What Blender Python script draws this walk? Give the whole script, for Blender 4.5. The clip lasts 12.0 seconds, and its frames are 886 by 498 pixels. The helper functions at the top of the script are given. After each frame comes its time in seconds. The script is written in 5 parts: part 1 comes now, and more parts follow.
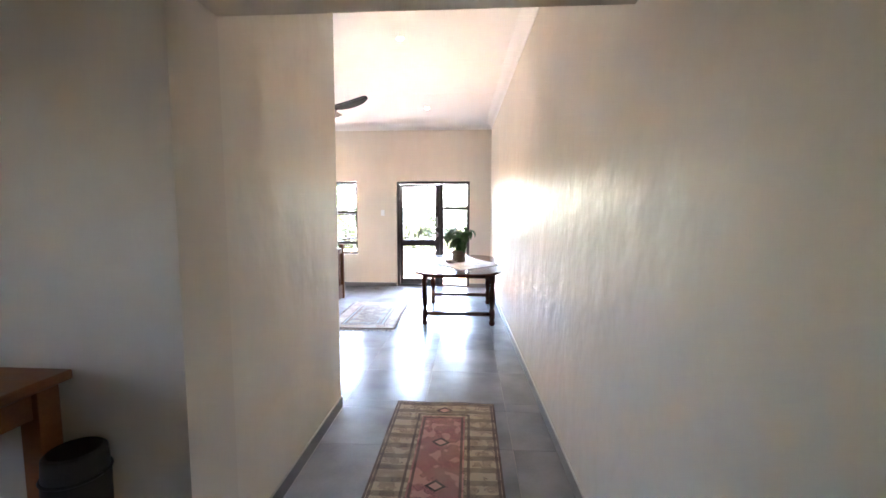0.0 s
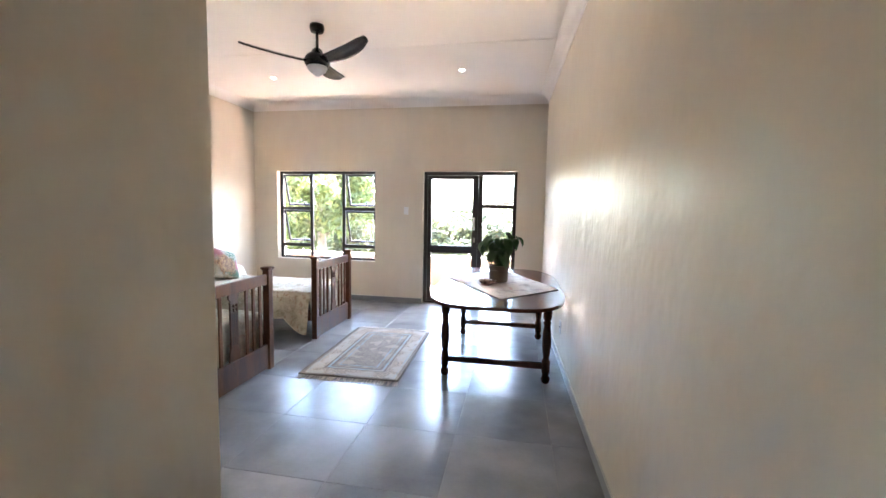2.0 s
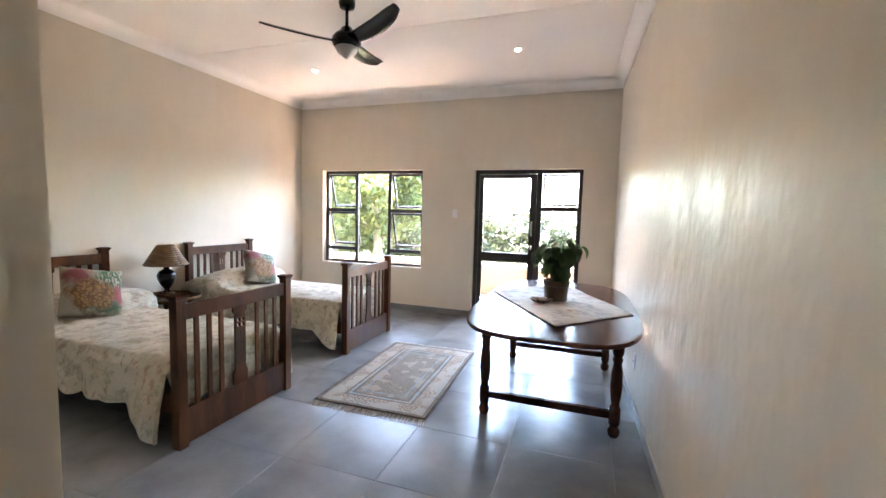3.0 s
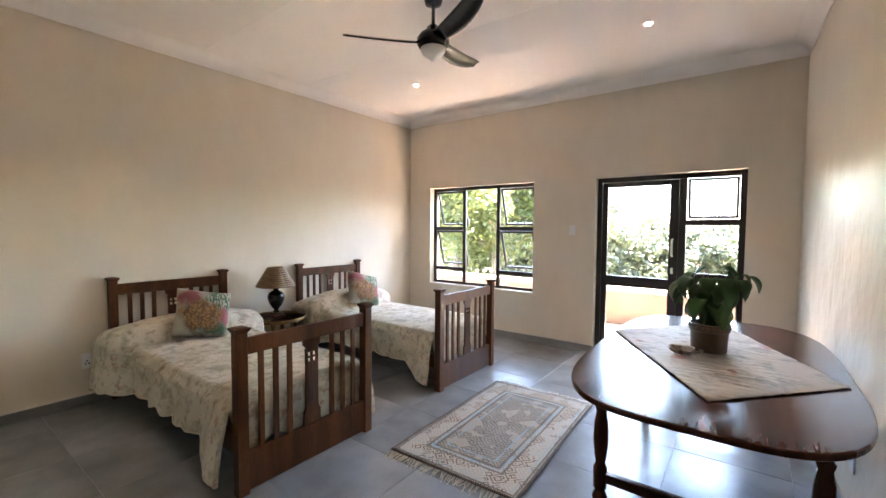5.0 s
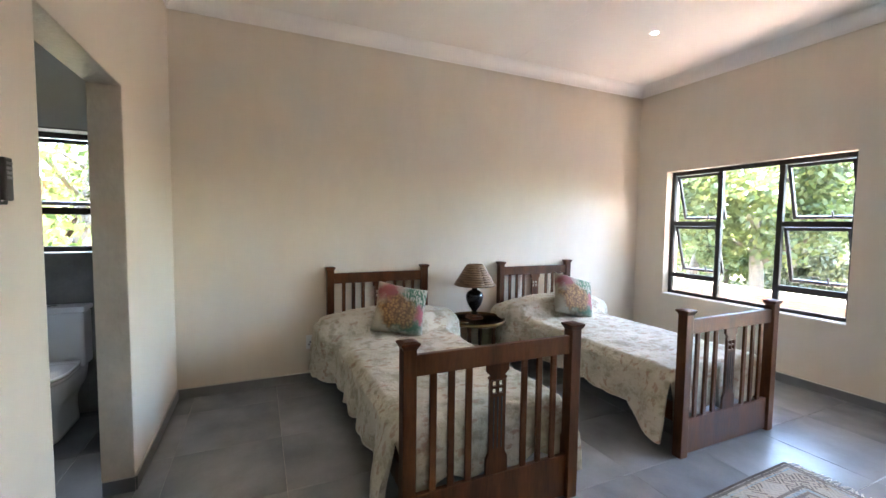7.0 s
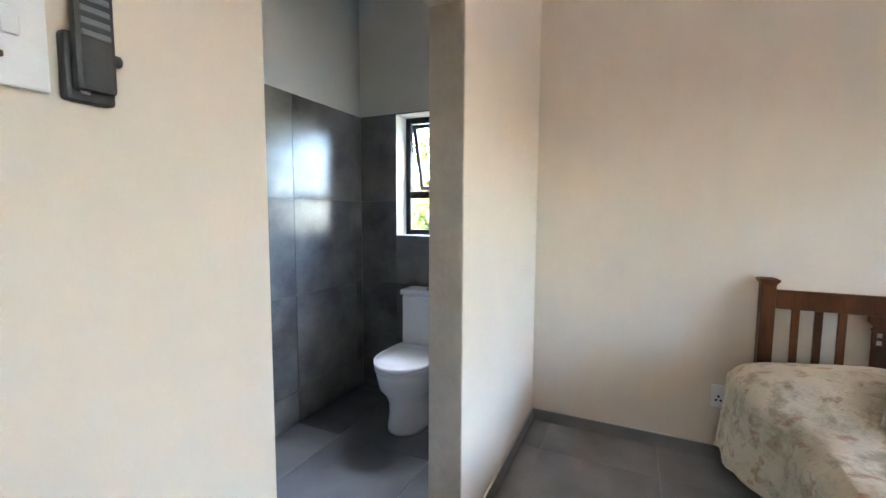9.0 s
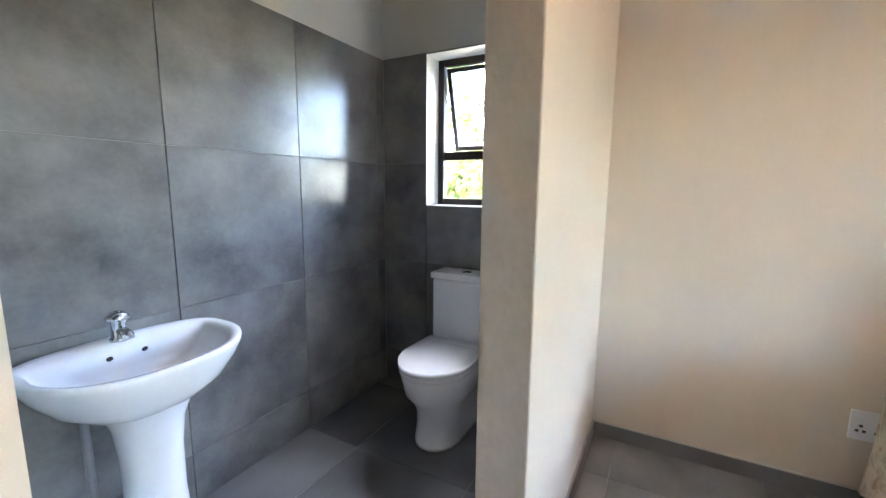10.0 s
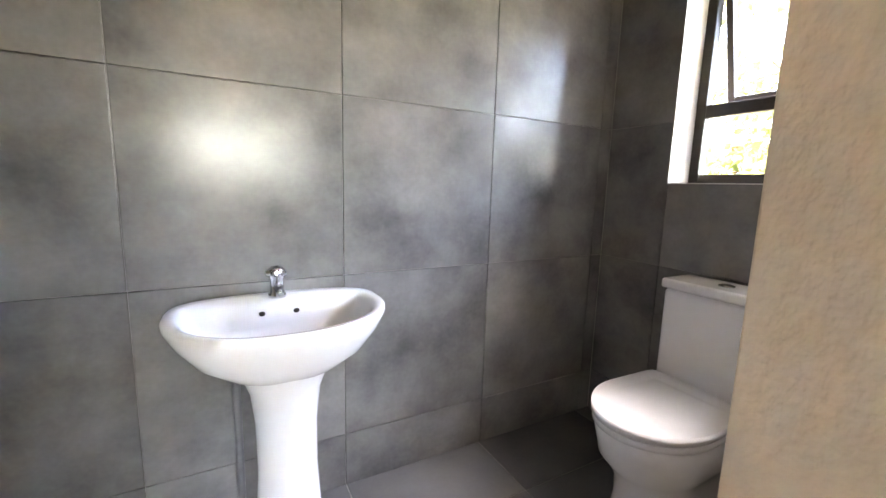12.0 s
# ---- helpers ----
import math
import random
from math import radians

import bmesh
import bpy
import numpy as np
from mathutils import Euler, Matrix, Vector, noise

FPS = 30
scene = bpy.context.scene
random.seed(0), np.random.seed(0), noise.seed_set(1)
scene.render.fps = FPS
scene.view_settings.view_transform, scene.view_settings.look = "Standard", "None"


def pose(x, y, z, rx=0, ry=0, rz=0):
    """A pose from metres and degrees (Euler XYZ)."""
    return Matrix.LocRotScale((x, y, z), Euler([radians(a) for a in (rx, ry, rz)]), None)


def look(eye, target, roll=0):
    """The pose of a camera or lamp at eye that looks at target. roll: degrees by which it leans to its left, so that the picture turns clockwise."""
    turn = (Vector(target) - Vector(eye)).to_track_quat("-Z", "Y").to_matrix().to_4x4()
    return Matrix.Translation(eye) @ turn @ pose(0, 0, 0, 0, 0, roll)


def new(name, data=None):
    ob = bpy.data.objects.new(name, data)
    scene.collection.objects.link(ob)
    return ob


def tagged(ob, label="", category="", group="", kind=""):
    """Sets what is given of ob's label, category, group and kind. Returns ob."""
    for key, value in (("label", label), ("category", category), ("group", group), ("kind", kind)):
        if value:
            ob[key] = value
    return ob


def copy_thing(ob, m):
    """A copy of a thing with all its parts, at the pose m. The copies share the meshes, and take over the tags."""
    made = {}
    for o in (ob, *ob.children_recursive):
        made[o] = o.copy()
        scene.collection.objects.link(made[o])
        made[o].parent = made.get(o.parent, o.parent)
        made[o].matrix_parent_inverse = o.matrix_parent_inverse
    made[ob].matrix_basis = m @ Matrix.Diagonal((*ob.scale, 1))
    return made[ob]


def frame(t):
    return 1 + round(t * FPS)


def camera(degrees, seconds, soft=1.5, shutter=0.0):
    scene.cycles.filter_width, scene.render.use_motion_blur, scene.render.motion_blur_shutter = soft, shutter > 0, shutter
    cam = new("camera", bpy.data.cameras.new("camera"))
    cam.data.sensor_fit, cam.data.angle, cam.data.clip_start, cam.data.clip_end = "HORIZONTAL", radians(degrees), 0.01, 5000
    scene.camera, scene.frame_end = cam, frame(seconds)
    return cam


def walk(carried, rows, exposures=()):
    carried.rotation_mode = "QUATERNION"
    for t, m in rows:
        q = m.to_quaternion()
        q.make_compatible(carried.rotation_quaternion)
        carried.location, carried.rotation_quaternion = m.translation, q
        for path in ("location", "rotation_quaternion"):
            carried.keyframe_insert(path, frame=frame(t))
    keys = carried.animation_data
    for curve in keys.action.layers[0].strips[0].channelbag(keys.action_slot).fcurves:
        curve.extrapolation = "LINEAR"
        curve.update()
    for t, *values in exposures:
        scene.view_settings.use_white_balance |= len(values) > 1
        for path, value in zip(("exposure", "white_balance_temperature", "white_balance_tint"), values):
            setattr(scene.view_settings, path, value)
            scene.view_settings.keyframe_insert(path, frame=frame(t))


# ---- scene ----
cam = camera(94.6, 12.0)
PATH = [
    (0, (0.175, 0.361, 1.465), (0.048, 2.349, 1.289), 0.1),
    (0.5, (0.192, 0.773, 1.475), (0.085, 2.763, 1.3), 0.4),
    (1, (0.242, 1.228, 1.48), (0.077, 3.214, 1.306), 0.8),
    (1.5, (0.233, 1.686, 1.438), (-0.004, 3.665, 1.27), 1.0),
    (2, (0.194, 2.104, 1.443), (-0.157, 4.065, 1.267), 1.1),
    (2.5, (0.216, 2.485, 1.449), (-0.282, 4.414, 1.268), 1.4),
    (3, (0.225, 2.774, 1.437), (-0.422, 4.659, 1.271), 1.6),
    (5, (0.189, 3.393, 1.47), (-1.001, 4.997, 1.371), 0.4),
    (5.5, (0.162, 3.458, 1.461), (-1.148, 4.965, 1.354), 0.5),
    (6, (0.085, 3.575, 1.439), (-1.363, 4.949, 1.319), 0.8),
    (6.5, (-0.13, 3.754, 1.429), (-1.741, 4.932, 1.307), 0.9),
    (7, (-0.349, 3.911, 1.439), (-2.169, 4.73, 1.316), 0.7),
    (7.5, (-0.625, 4.013, 1.454), (-2.601, 4.295, 1.32), 0.6),
    (7.7, (-0.723, 4.031, 1.461), (-2.717, 4.092, 1.326), 0.6),
    (9.3, (-1.699, 3.773, 1.342), (-3.47, 2.866, 1.142), -0.0),
    (9.5, (-1.794, 3.707, 1.35), (-3.556, 2.789, 1.115), 0.0),
    (10, (-1.977, 3.557, 1.304), (-3.713, 2.609, 1.008), 0.5),
    (10.5, (-2.15, 3.407, 1.249), (-3.847, 2.392, 0.945), 0.7),
    (11, (-2.24, 3.34, 1.174), (-3.822, 2.149, 0.889), 0.5),
    (11.5, (-2.325, 3.315, 1.133), (-3.682, 1.869, 0.868), 0.6),
    (12, (-2.455, 3.357, 1.160), (-3.402, 1.622, 0.853), 1.6),
]
EXPOSURES = [(0.0, 7.05, 6300, 19), (1.0, 6.6, 6350, 17), (2.5, 6.15, 6550, 15), (5.5, 5.75, 6900, 15), (7.5, 5.9, 6050, 12), (9.5, 6.3, 6000, 17), (10.5, 6.45, 6950, 19), (12.0, 6.8, 7900, 24)]
walk(cam, [(t, look(eye, target, roll)) for t, eye, target, roll in PATH], EXPOSURES)
P_WIN, P_DOOR, P_BATH, P_DOWN = 0.6, 2.5, 3.2, 0.4

# ---- world and light ----
SUN_EL, SUN_ROT = radians(68), radians(22)
world = bpy.data.worlds.new("sky_world")
scene.world = world
world.use_nodes = True
wn = world.node_tree.nodes
sky = wn.new("ShaderNodeTexSky")
sky.sky_type, sky.sun_disc = "NISHITA", False
sky.sun_elevation, sky.sun_rotation = SUN_EL, SUN_ROT
world.node_tree.links.new(sky.outputs["Color"], wn["Background"].inputs["Color"])
wn["Background"].inputs["Strength"].default_value = 0.15

sun = new("sun", bpy.data.lights.new("sun", "SUN"))
sun.data.energy, sun.data.angle, sun.data.color = 5.0, radians(0.5), (1.0, 0.95, 0.88)
SUN_DIR = Vector((math.sin(SUN_ROT) * math.cos(SUN_EL), math.cos(SUN_ROT) * math.cos(SUN_EL), math.sin(SUN_EL)))
sun.matrix_world = look(SUN_DIR * 40, (0, 0, 0))


def sky_lamp(name, centre, target, w, h, watts, color=(0.93, 0.97, 1.0)):
    ob = new(name, bpy.data.lights.new(name, "AREA"))
    ob.data.shape, ob.data.size, ob.data.size_y = "RECTANGLE", w, h
    ob.data.energy, ob.data.color = watts, color
    ob.matrix_world = look(centre, target)
    return ob


# ---- materials ----
def nodes_of(name):
    m = bpy.data.materials.new(name)
    m.use_nodes = True
    return m, m.node_tree.nodes, m.node_tree.links, m.node_tree.nodes["Principled BSDF"]


def mapped(n, l, scale=(1, 1, 1), coord="Object"):
    tc, mp = n.new("ShaderNodeTexCoord"), n.new("ShaderNodeMapping")
    mp.inputs["Scale"].default_value = scale
    l.new(tc.outputs[coord], mp.inputs["Vector"])
    return mp.outputs["Vector"]


def noise_tex(n, l, vec, scale, detail=4, rough=0.55):
    t = n.new("ShaderNodeTexNoise")
    t.inputs["Scale"].default_value, t.inputs["Detail"].default_value, t.inputs["Roughness"].default_value = scale, detail, rough
    l.new(vec, t.inputs["Vector"])
    return t.outputs["Fac"]


def ramp(n, l, fac, stops):
    r = n.new("ShaderNodeValToRGB")
    e = r.color_ramp.elements
    while len(e) < len(stops):
        e.new(0.5)
    for k, (p, c) in zip(e, stops):
        k.position, k.color = p, (*c, 1)
    l.new(fac, r.inputs["Fac"])
    return r.outputs["Color"]


def span(n, l, fac, a, b, lo=0.3, hi=0.7):
    r = n.new("ShaderNodeMapRange")
    for i, v in zip((1, 2, 3, 4), (lo, hi, a, b)):
        r.inputs[i].default_value = v
    l.new(fac, r.inputs[0])
    return r.outputs[0]


def calc(n, l, op, a, b=None):
    m = n.new("ShaderNodeMath")
    m.operation = op
    for i, v in enumerate((a, b)):
        if v is None:
            continue
        if isinstance(v, (int, float)):
            m.inputs[i].default_value = v
        else:
            l.new(v, m.inputs[i])
    return m.outputs[0]


def mixc(n, l, fac, a, b, mode="MIX"):
    m = n.new("ShaderNodeMix")
    m.data_type, m.blend_type = "RGBA", mode
    for sock, v in ((m.inputs["Factor"], fac), (m.inputs[6], a), (m.inputs[7], b)):
        if isinstance(v, (int, float)):
            sock.default_value = v
        elif isinstance(v, tuple):
            sock.default_value = (*v, 1)
        else:
            l.new(v, sock)
    return m.outputs[2]


def bumped(n, l, bsdf, height, strength, distance=0.01):
    b = n.new("ShaderNodeBump")
    b.inputs["Strength"].default_value, b.inputs["Distance"].default_value = strength, distance
    l.new(height, b.inputs["Height"])
    l.new(b.outputs["Normal"], bsdf.inputs["Normal"])


def surface(name, dark, light, rough=(0.4, 0.6), big=1.5, fine=40, bump=0.1, stretch=(1, 1, 1), metal=0.0, vary=0.0, depth=0.004, gloss=0.5):
    """Two scales of noise in colour, roughness and relief."""
    m, n, l, b = nodes_of(name)
    v = mapped(n, l, stretch)
    f1, f2 = noise_tex(n, l, v, big, 5), noise_tex(n, l, v, fine, 3)
    f = calc(n, l, "ADD", calc(n, l, "MULTIPLY", f1, 0.7), calc(n, l, "MULTIPLY", f2, 0.3))
    if vary:
        oi = n.new("ShaderNodeObjectInfo")
        f = calc(n, l, "ADD", f, calc(n, l, "MULTIPLY", calc(n, l, "SUBTRACT", oi.outputs["Random"], 0.5), vary))
    l.new(ramp(n, l, f, [(0.32, dark), (0.68, light)]), b.inputs["Base Color"])
    l.new(span(n, l, f1, *rough), b.inputs["Roughness"])
    b.inputs["Metallic"].default_value = metal
    b.inputs["Specular IOR Level"].default_value = gloss
    if bump:
        bumped(n, l, b, f2, bump, depth)
    return m


def paint_material(name, dark, light, rough, strokes, relief=0.4, stretch=(3.0, 3.0, 1.1), detail=5):
    """Satin wall paint with vertical brush and roller marks."""
    m, n, l, b = nodes_of(name)
    v = mapped(n, l)
    cloud = noise_tex(n, l, v, 0.9, 6, 0.6)
    marks = noise_tex(n, l, mapped(n, l, stretch), 2.2, detail, 0.55)
    stipple = noise_tex(n, l, v, 170, 2)
    l.new(ramp(n, l, calc(n, l, "ADD", calc(n, l, "MULTIPLY", cloud, 0.6), calc(n, l, "MULTIPLY", marks, 0.4)), [(0.3, dark), (0.7, light)]), b.inputs["Base Color"])
    l.new(span(n, l, marks, *rough), b.inputs["Roughness"])
    h = calc(n, l, "ADD", calc(n, l, "MULTIPLY", marks, strokes), calc(n, l, "MULTIPLY", stipple, 0.035))
    bumped(n, l, b, h, relief, 0.012)
    return m


wall_paint = paint_material("beige_wall_paint", (0.63, 0.55, 0.45), (0.70, 0.615, 0.51), (0.50, 0.66), 0.45)
# Same beige paint with brush relief, its base colour lightened to carry the sheen.
brushed_paint_lit = paint_material("brushed_satin_wall_paint_lightened", (0.65, 0.58, 0.48), (0.77, 0.685, 0.57), (0.40, 0.56), 3.0, 0.75, (1.4, 1.4, 1.0), 3.4)
rough_plaster = surface("rough_plaster", (0.50, 0.42, 0.33), (0.62, 0.53, 0.43), (0.4, 0.6), 7, 42, 0.4, (1, 1, 0.7), depth=0.012)
bath_paint = surface("pale_bath_paint", (0.60, 0.59, 0.55), (0.68, 0.67, 0.63), (0.5, 0.7), 1.2, 90, 0.15)
ceiling_paint = surface("white_ceiling_paint", (0.82, 0.765, 0.725), (0.87, 0.815, 0.775), (0.6, 0.8), 0.8, 120, 0.05)
cornice_paint = surface("white_cornice_paint", (0.82, 0.78, 0.75), (0.87, 0.83, 0.80), (0.45, 0.6), 1.5, 90, 0.04)
grout = surface("grey_grout", (0.22, 0.21, 0.20), (0.30, 0.29, 0.28), (0.7, 0.9), 3, 120, 0.2)
pale_grout = surface("pale_grout", (0.50, 0.47, 0.42), (0.6, 0.56, 0.5), (0.7, 0.9), 3, 120, 0.2)
dark_wood = surface("dark_stained_wood", (0.036, 0.0115, 0.0035), (0.115, 0.037, 0.010), (0.36, 0.5), 2.5, 26, 0.08, (3.5, 3.5, 0.5), vary=0.12, gloss=0.22)
table_wood = surface("polished_dark_table_wood", (0.05, 0.016, 0.010), (0.11, 0.040, 0.024), (0.17, 0.23), 2.0, 22, 0.04, (5, 0.5, 2), gloss=0.3)
orange_wood = surface("orange_pine_wood", (0.24, 0.075, 0.02), (0.38, 0.13, 0.035), (0.3, 0.45), 2.2, 24, 0.08, (0.7, 5, 5))
bronze = surface("dark_bronze_aluminium", (0.018, 0.014, 0.012), (0.035, 0.028, 0.024), (0.35, 0.5), 4, 160, 0.05, metal=0.3)
black_metal = surface("black_enamel", (0.006, 0.006, 0.007), (0.014, 0.014, 0.015), (0.16, 0.28), 5, 200, 0.02)
white_plastic = surface("white_plastic", (0.70, 0.70, 0.70), (0.76, 0.76, 0.76), (0.3, 0.4), 6, 200, 0.02)
dark_plastic = surface("dark_plastic", (0.03, 0.028, 0.027), (0.05, 0.047, 0.045), (0.35, 0.5), 6, 200, 0.03)
ceramic = surface("white_glazed_ceramic", (0.74, 0.75, 0.77), (0.78, 0.79, 0.81), (0.06, 0.12), 3, 30, 0.01)
chrome = surface("chrome", (0.55, 0.56, 0.58), (0.68, 0.69, 0.71), (0.06, 0.14), 6, 100, 0.01, metal=1.0)
grey_hose = surface("grey_plastic_pipe", (0.12, 0.12, 0.125), (0.17, 0.17, 0.175), (0.4, 0.5), 6, 100, 0.02)
# Black that paints the shade inside socket holes, overflow holes and carved grooves.
recess_shade_black = surface("recess_shade", (0.01, 0.01, 0.01), (0.016, 0.016, 0.016), (0.5, 0.6), 6, 100, 0.0)
pot_clay = surface("brown_planter_glaze", (0.06, 0.035, 0.02), (0.12, 0.075, 0.04), (0.3, 0.5), 7, 60, 0.15)
soil = surface("potting_soil", (0.02, 0.013, 0.008), (0.05, 0.033, 0.02), (0.8, 0.95), 20, 90, 0.6)
dish_clay = surface("glazed_dish", (0.06, 0.035, 0.025), (0.42, 0.34, 0.26), (0.2, 0.35), 22, 80, 0.1)
brass = surface("aged_brass", (0.14, 0.085, 0.035), (0.24, 0.15, 0.06), (0.25, 0.4), 8, 90, 0.04, metal=1.0)
mattress_cloth = surface("dark_mattress_cloth", (0.05, 0.045, 0.04), (0.08, 0.072, 0.065), (0.8, 0.9), 5, 150, 0.2)
wicker = surface("brown_wicker", (0.10, 0.055, 0.025), (0.27, 0.16, 0.08), (0.55, 0.75), 14, 120, 0.5, (1, 1, 3))
parapet_plaster = surface("weathered_orange_plaster", (0.045, 0.026, 0.017), (0.105, 0.062, 0.042), (0.75, 0.9), 1.6, 28, 0.5)
# Paler than the parapet plaster: the sunlit top is put into the colour.
lit_cap_stone = surface("lit_parapet_top", (0.13, 0.11, 0.09), (0.21, 0.18, 0.15), (0.7, 0.9), 1.6, 30, 0.3)
terrace_stone = surface("terracotta_paving", (0.52, 0.39, 0.29), (0.66, 0.51, 0.40), (0.6, 0.8), 1.4, 30, 0.2, vary=0.2)
outer_plaster = surface("outer_wall_plaster", (0.45, 0.33, 0.22), (0.55, 0.42, 0.3), (0.7, 0.9), 1, 40, 0.3)
red_brick = surface("red_brick_wall", (0.26, 0.10, 0.06), (0.42, 0.19, 0.12), (0.7, 0.9), 2, 40, 0.4)
roof_tin = surface("grey_roof_sheet", (0.22, 0.2, 0.2), (0.34, 0.3, 0.3), (0.4, 0.6), 1, 30, 0.1)
earth = surface("dry_grass_ground", (0.05, 0.05, 0.02), (0.13, 0.11, 0.055), (0.8, 0.95), 0.4, 6, 0.5)
bark = surface("pale_bark", (0.06, 0.045, 0.033), (0.15, 0.12, 0.09), (0.8, 0.95), 2, 18, 0.6, (2, 2, 0.5))
dark_form_mat = surface("dark_form_brown", (0.018, 0.012, 0.008), (0.038, 0.026, 0.018), (0.45, 0.6), 5, 90, 0.2)
fringe_wool = surface("cream_fringe_wool", (0.42, 0.37, 0.30), (0.56, 0.50, 0.42), (0.85, 0.95), 9, 120, 0.2)


def tile_material(name, dark, light, rough, big, vary, detail=3, grain=0.42, gloss=0.5):
    """Cement-look porcelain: clouded, each tile shifted in tone and pattern."""
    m, n, l, b = nodes_of(name)
    tc, oi = n.new("ShaderNodeTexCoord"), n.new("ShaderNodeObjectInfo")
    shift = n.new("ShaderNodeVectorMath")
    shift.operation = "ADD"
    off = n.new("ShaderNodeCombineXYZ")
    for i in range(3):
        l.new(calc(n, l, "MULTIPLY", oi.outputs["Random"], 7.0 + 3 * i), off.inputs[i])
    l.new(tc.outputs["Object"], shift.inputs[0])
    l.new(off.outputs[0], shift.inputs[1])
    v = shift.outputs[0]
    b.inputs["Specular IOR Level"].default_value = gloss
    cloud, fine = noise_tex(n, l, v, big, detail, grain), noise_tex(n, l, v, 60, 3)
    f = calc(n, l, "ADD", cloud, calc(n, l, "MULTIPLY", calc(n, l, "SUBTRACT", oi.outputs["Random"], 0.5), vary))
    f = calc(n, l, "ADD", f, calc(n, l, "MULTIPLY", calc(n, l, "SUBTRACT", fine, 0.5), 0.12))
    l.new(ramp(n, l, f, [(0.22, dark), (0.80, light)]), b.inputs["Base Color"])
    l.new(span(n, l, cloud, *rough), b.inputs["Roughness"])
    bumped(n, l, b, fine, 0.03, 0.003)
    return m


floor_tile_mat = tile_material("grey_floor_porcelain", (0.13, 0.135, 0.142), (0.28, 0.283, 0.287), (0.235, 0.268), 2.6, 0.12, 4, 0.5, 0.36)
bath_floor_mat = tile_material("charcoal_floor_porcelain", (0.07, 0.072, 0.075), (0.17, 0.172, 0.175), (0.235, 0.268), 2.6, 0.14)
bath_tile_mat = tile_material("charcoal_wall_porcelain", (0.07, 0.07, 0.071), (0.27, 0.266, 0.255), (0.20, 0.268), 3.0, 0.12, 5, 0.58, 0.6)
skirt_tile_mat = tile_material("grey_skirting_porcelain", (0.13, 0.13, 0.135), (0.22, 0.22, 0.225), (0.3, 0.45), 2.6, 0.2)


def glass_material():
    m, n, l, b = nodes_of("window_glass")
    n.remove(b)
    t, g, mx, fr = n.new("ShaderNodeBsdfTransparent"), n.new("ShaderNodeBsdfGlossy"), n.new("ShaderNodeMixShader"), n.new("ShaderNodeFresnel")
    t.inputs["Color"].default_value = (0.96, 0.98, 0.97, 1)
    g.inputs["Roughness"].default_value = 0.01
    fr.inputs["IOR"].default_value = 1.45
    l.new(fr.outputs[0], mx.inputs[0])
    l.new(t.outputs[0], mx.inputs[1])
    l.new(g.outputs[0], mx.inputs[2])
    l.new(mx.outputs[0], n["Material Output"].inputs["Surface"])
    return m


def leaf_material(name, a, b_, through_light=0.4):
    m, n, l, b = nodes_of(name)
    geo = n.new("ShaderNodeNewGeometry")
    c = ramp(n, l, geo.outputs["Random Per Island"], [(0.0, a), (1.0, b_)])
    l.new(c, b.inputs["Base Color"])
    b.inputs["Roughness"].default_value = 0.45
    tr, mx = n.new("ShaderNodeBsdfTranslucent"), n.new("ShaderNodeMixShader")
    l.new(c, tr.inputs["Color"])
    mx.inputs[0].default_value = through_light
    l.new(b.outputs[0], mx.inputs[1])
    l.new(tr.outputs[0], mx.inputs[2])
    l.new(mx.outputs[0], n["Material Output"].inputs["Surface"])
    return m


def glow_material(name, color, strength):
    m, n, l, b = nodes_of(name)
    b.inputs["Emission Color"].default_value, b.inputs["Emission Strength"].default_value = (*color, 1), strength
    b.inputs["Base Color"].default_value = (0.8, 0.8, 0.8, 1)
    return m


glass = glass_material()
tree_leaf = leaf_material("tree_leaves", (0.05, 0.075, 0.018), (0.12, 0.135, 0.042), 0.5)
olive_leaf = leaf_material("grey_green_leaves", (0.036, 0.046, 0.02), (0.08, 0.088, 0.045), 0.4)
plant_leaf = leaf_material("houseplant_leaves", (0.025, 0.075, 0.018), (0.06, 0.14, 0.03), 0.3)
red_petal = leaf_material("red_flower", (0.35, 0.03, 0.02), (0.45, 0.06, 0.03), 0.3)
lamp_glow = glow_material("downlight_glow", (1.0, 0.9, 0.78), 3.0)
frosted = surface("frosted_lamp_glass", (0.55, 0.55, 0.56), (0.62, 0.62, 0.63), (0.3, 0.4), 4, 60, 0.0)


def bedspread_material():
    """Faded quilted cotton with scattered leaf sprays."""
    m, n, l, b = nodes_of("quilted_floral_cotton")
    v = mapped(n, l)
    warp = noise_tex(n, l, v, 5, 3)
    blot = noise_tex(n, l, mapped(n, l, (1, 1, 1.2)), 9, 6, 0.7)
    spray = noise_tex(n, l, mapped(n, l, (2.2, 1, 1.6)), 11, 4, 0.6)
    base = ramp(n, l, warp, [(0.3, (0.42, 0.37, 0.285)), (0.7, (0.56, 0.50, 0.40))])
    c = mixc(n, l, span(n, l, blot, 0, 0.75, 0.50, 0.62), base, (0.26, 0.225, 0.155))
    c = mixc(n, l, span(n, l, spray, 0, 0.7, 0.57, 0.65), c, (0.30, 0.17, 0.12))
    l.new(c, b.inputs["Base Color"])
    b.inputs["Roughness"].default_value = 0.9
    quilt = noise_tex(n, l, v, 26, 3, 0.6)
    thread = noise_tex(n, l, v, 180, 2)
    bumped(n, l, b, calc(n, l, "ADD", quilt, calc(n, l, "MULTIPLY", thread, 0.2)), 0.55, 0.02)
    return m


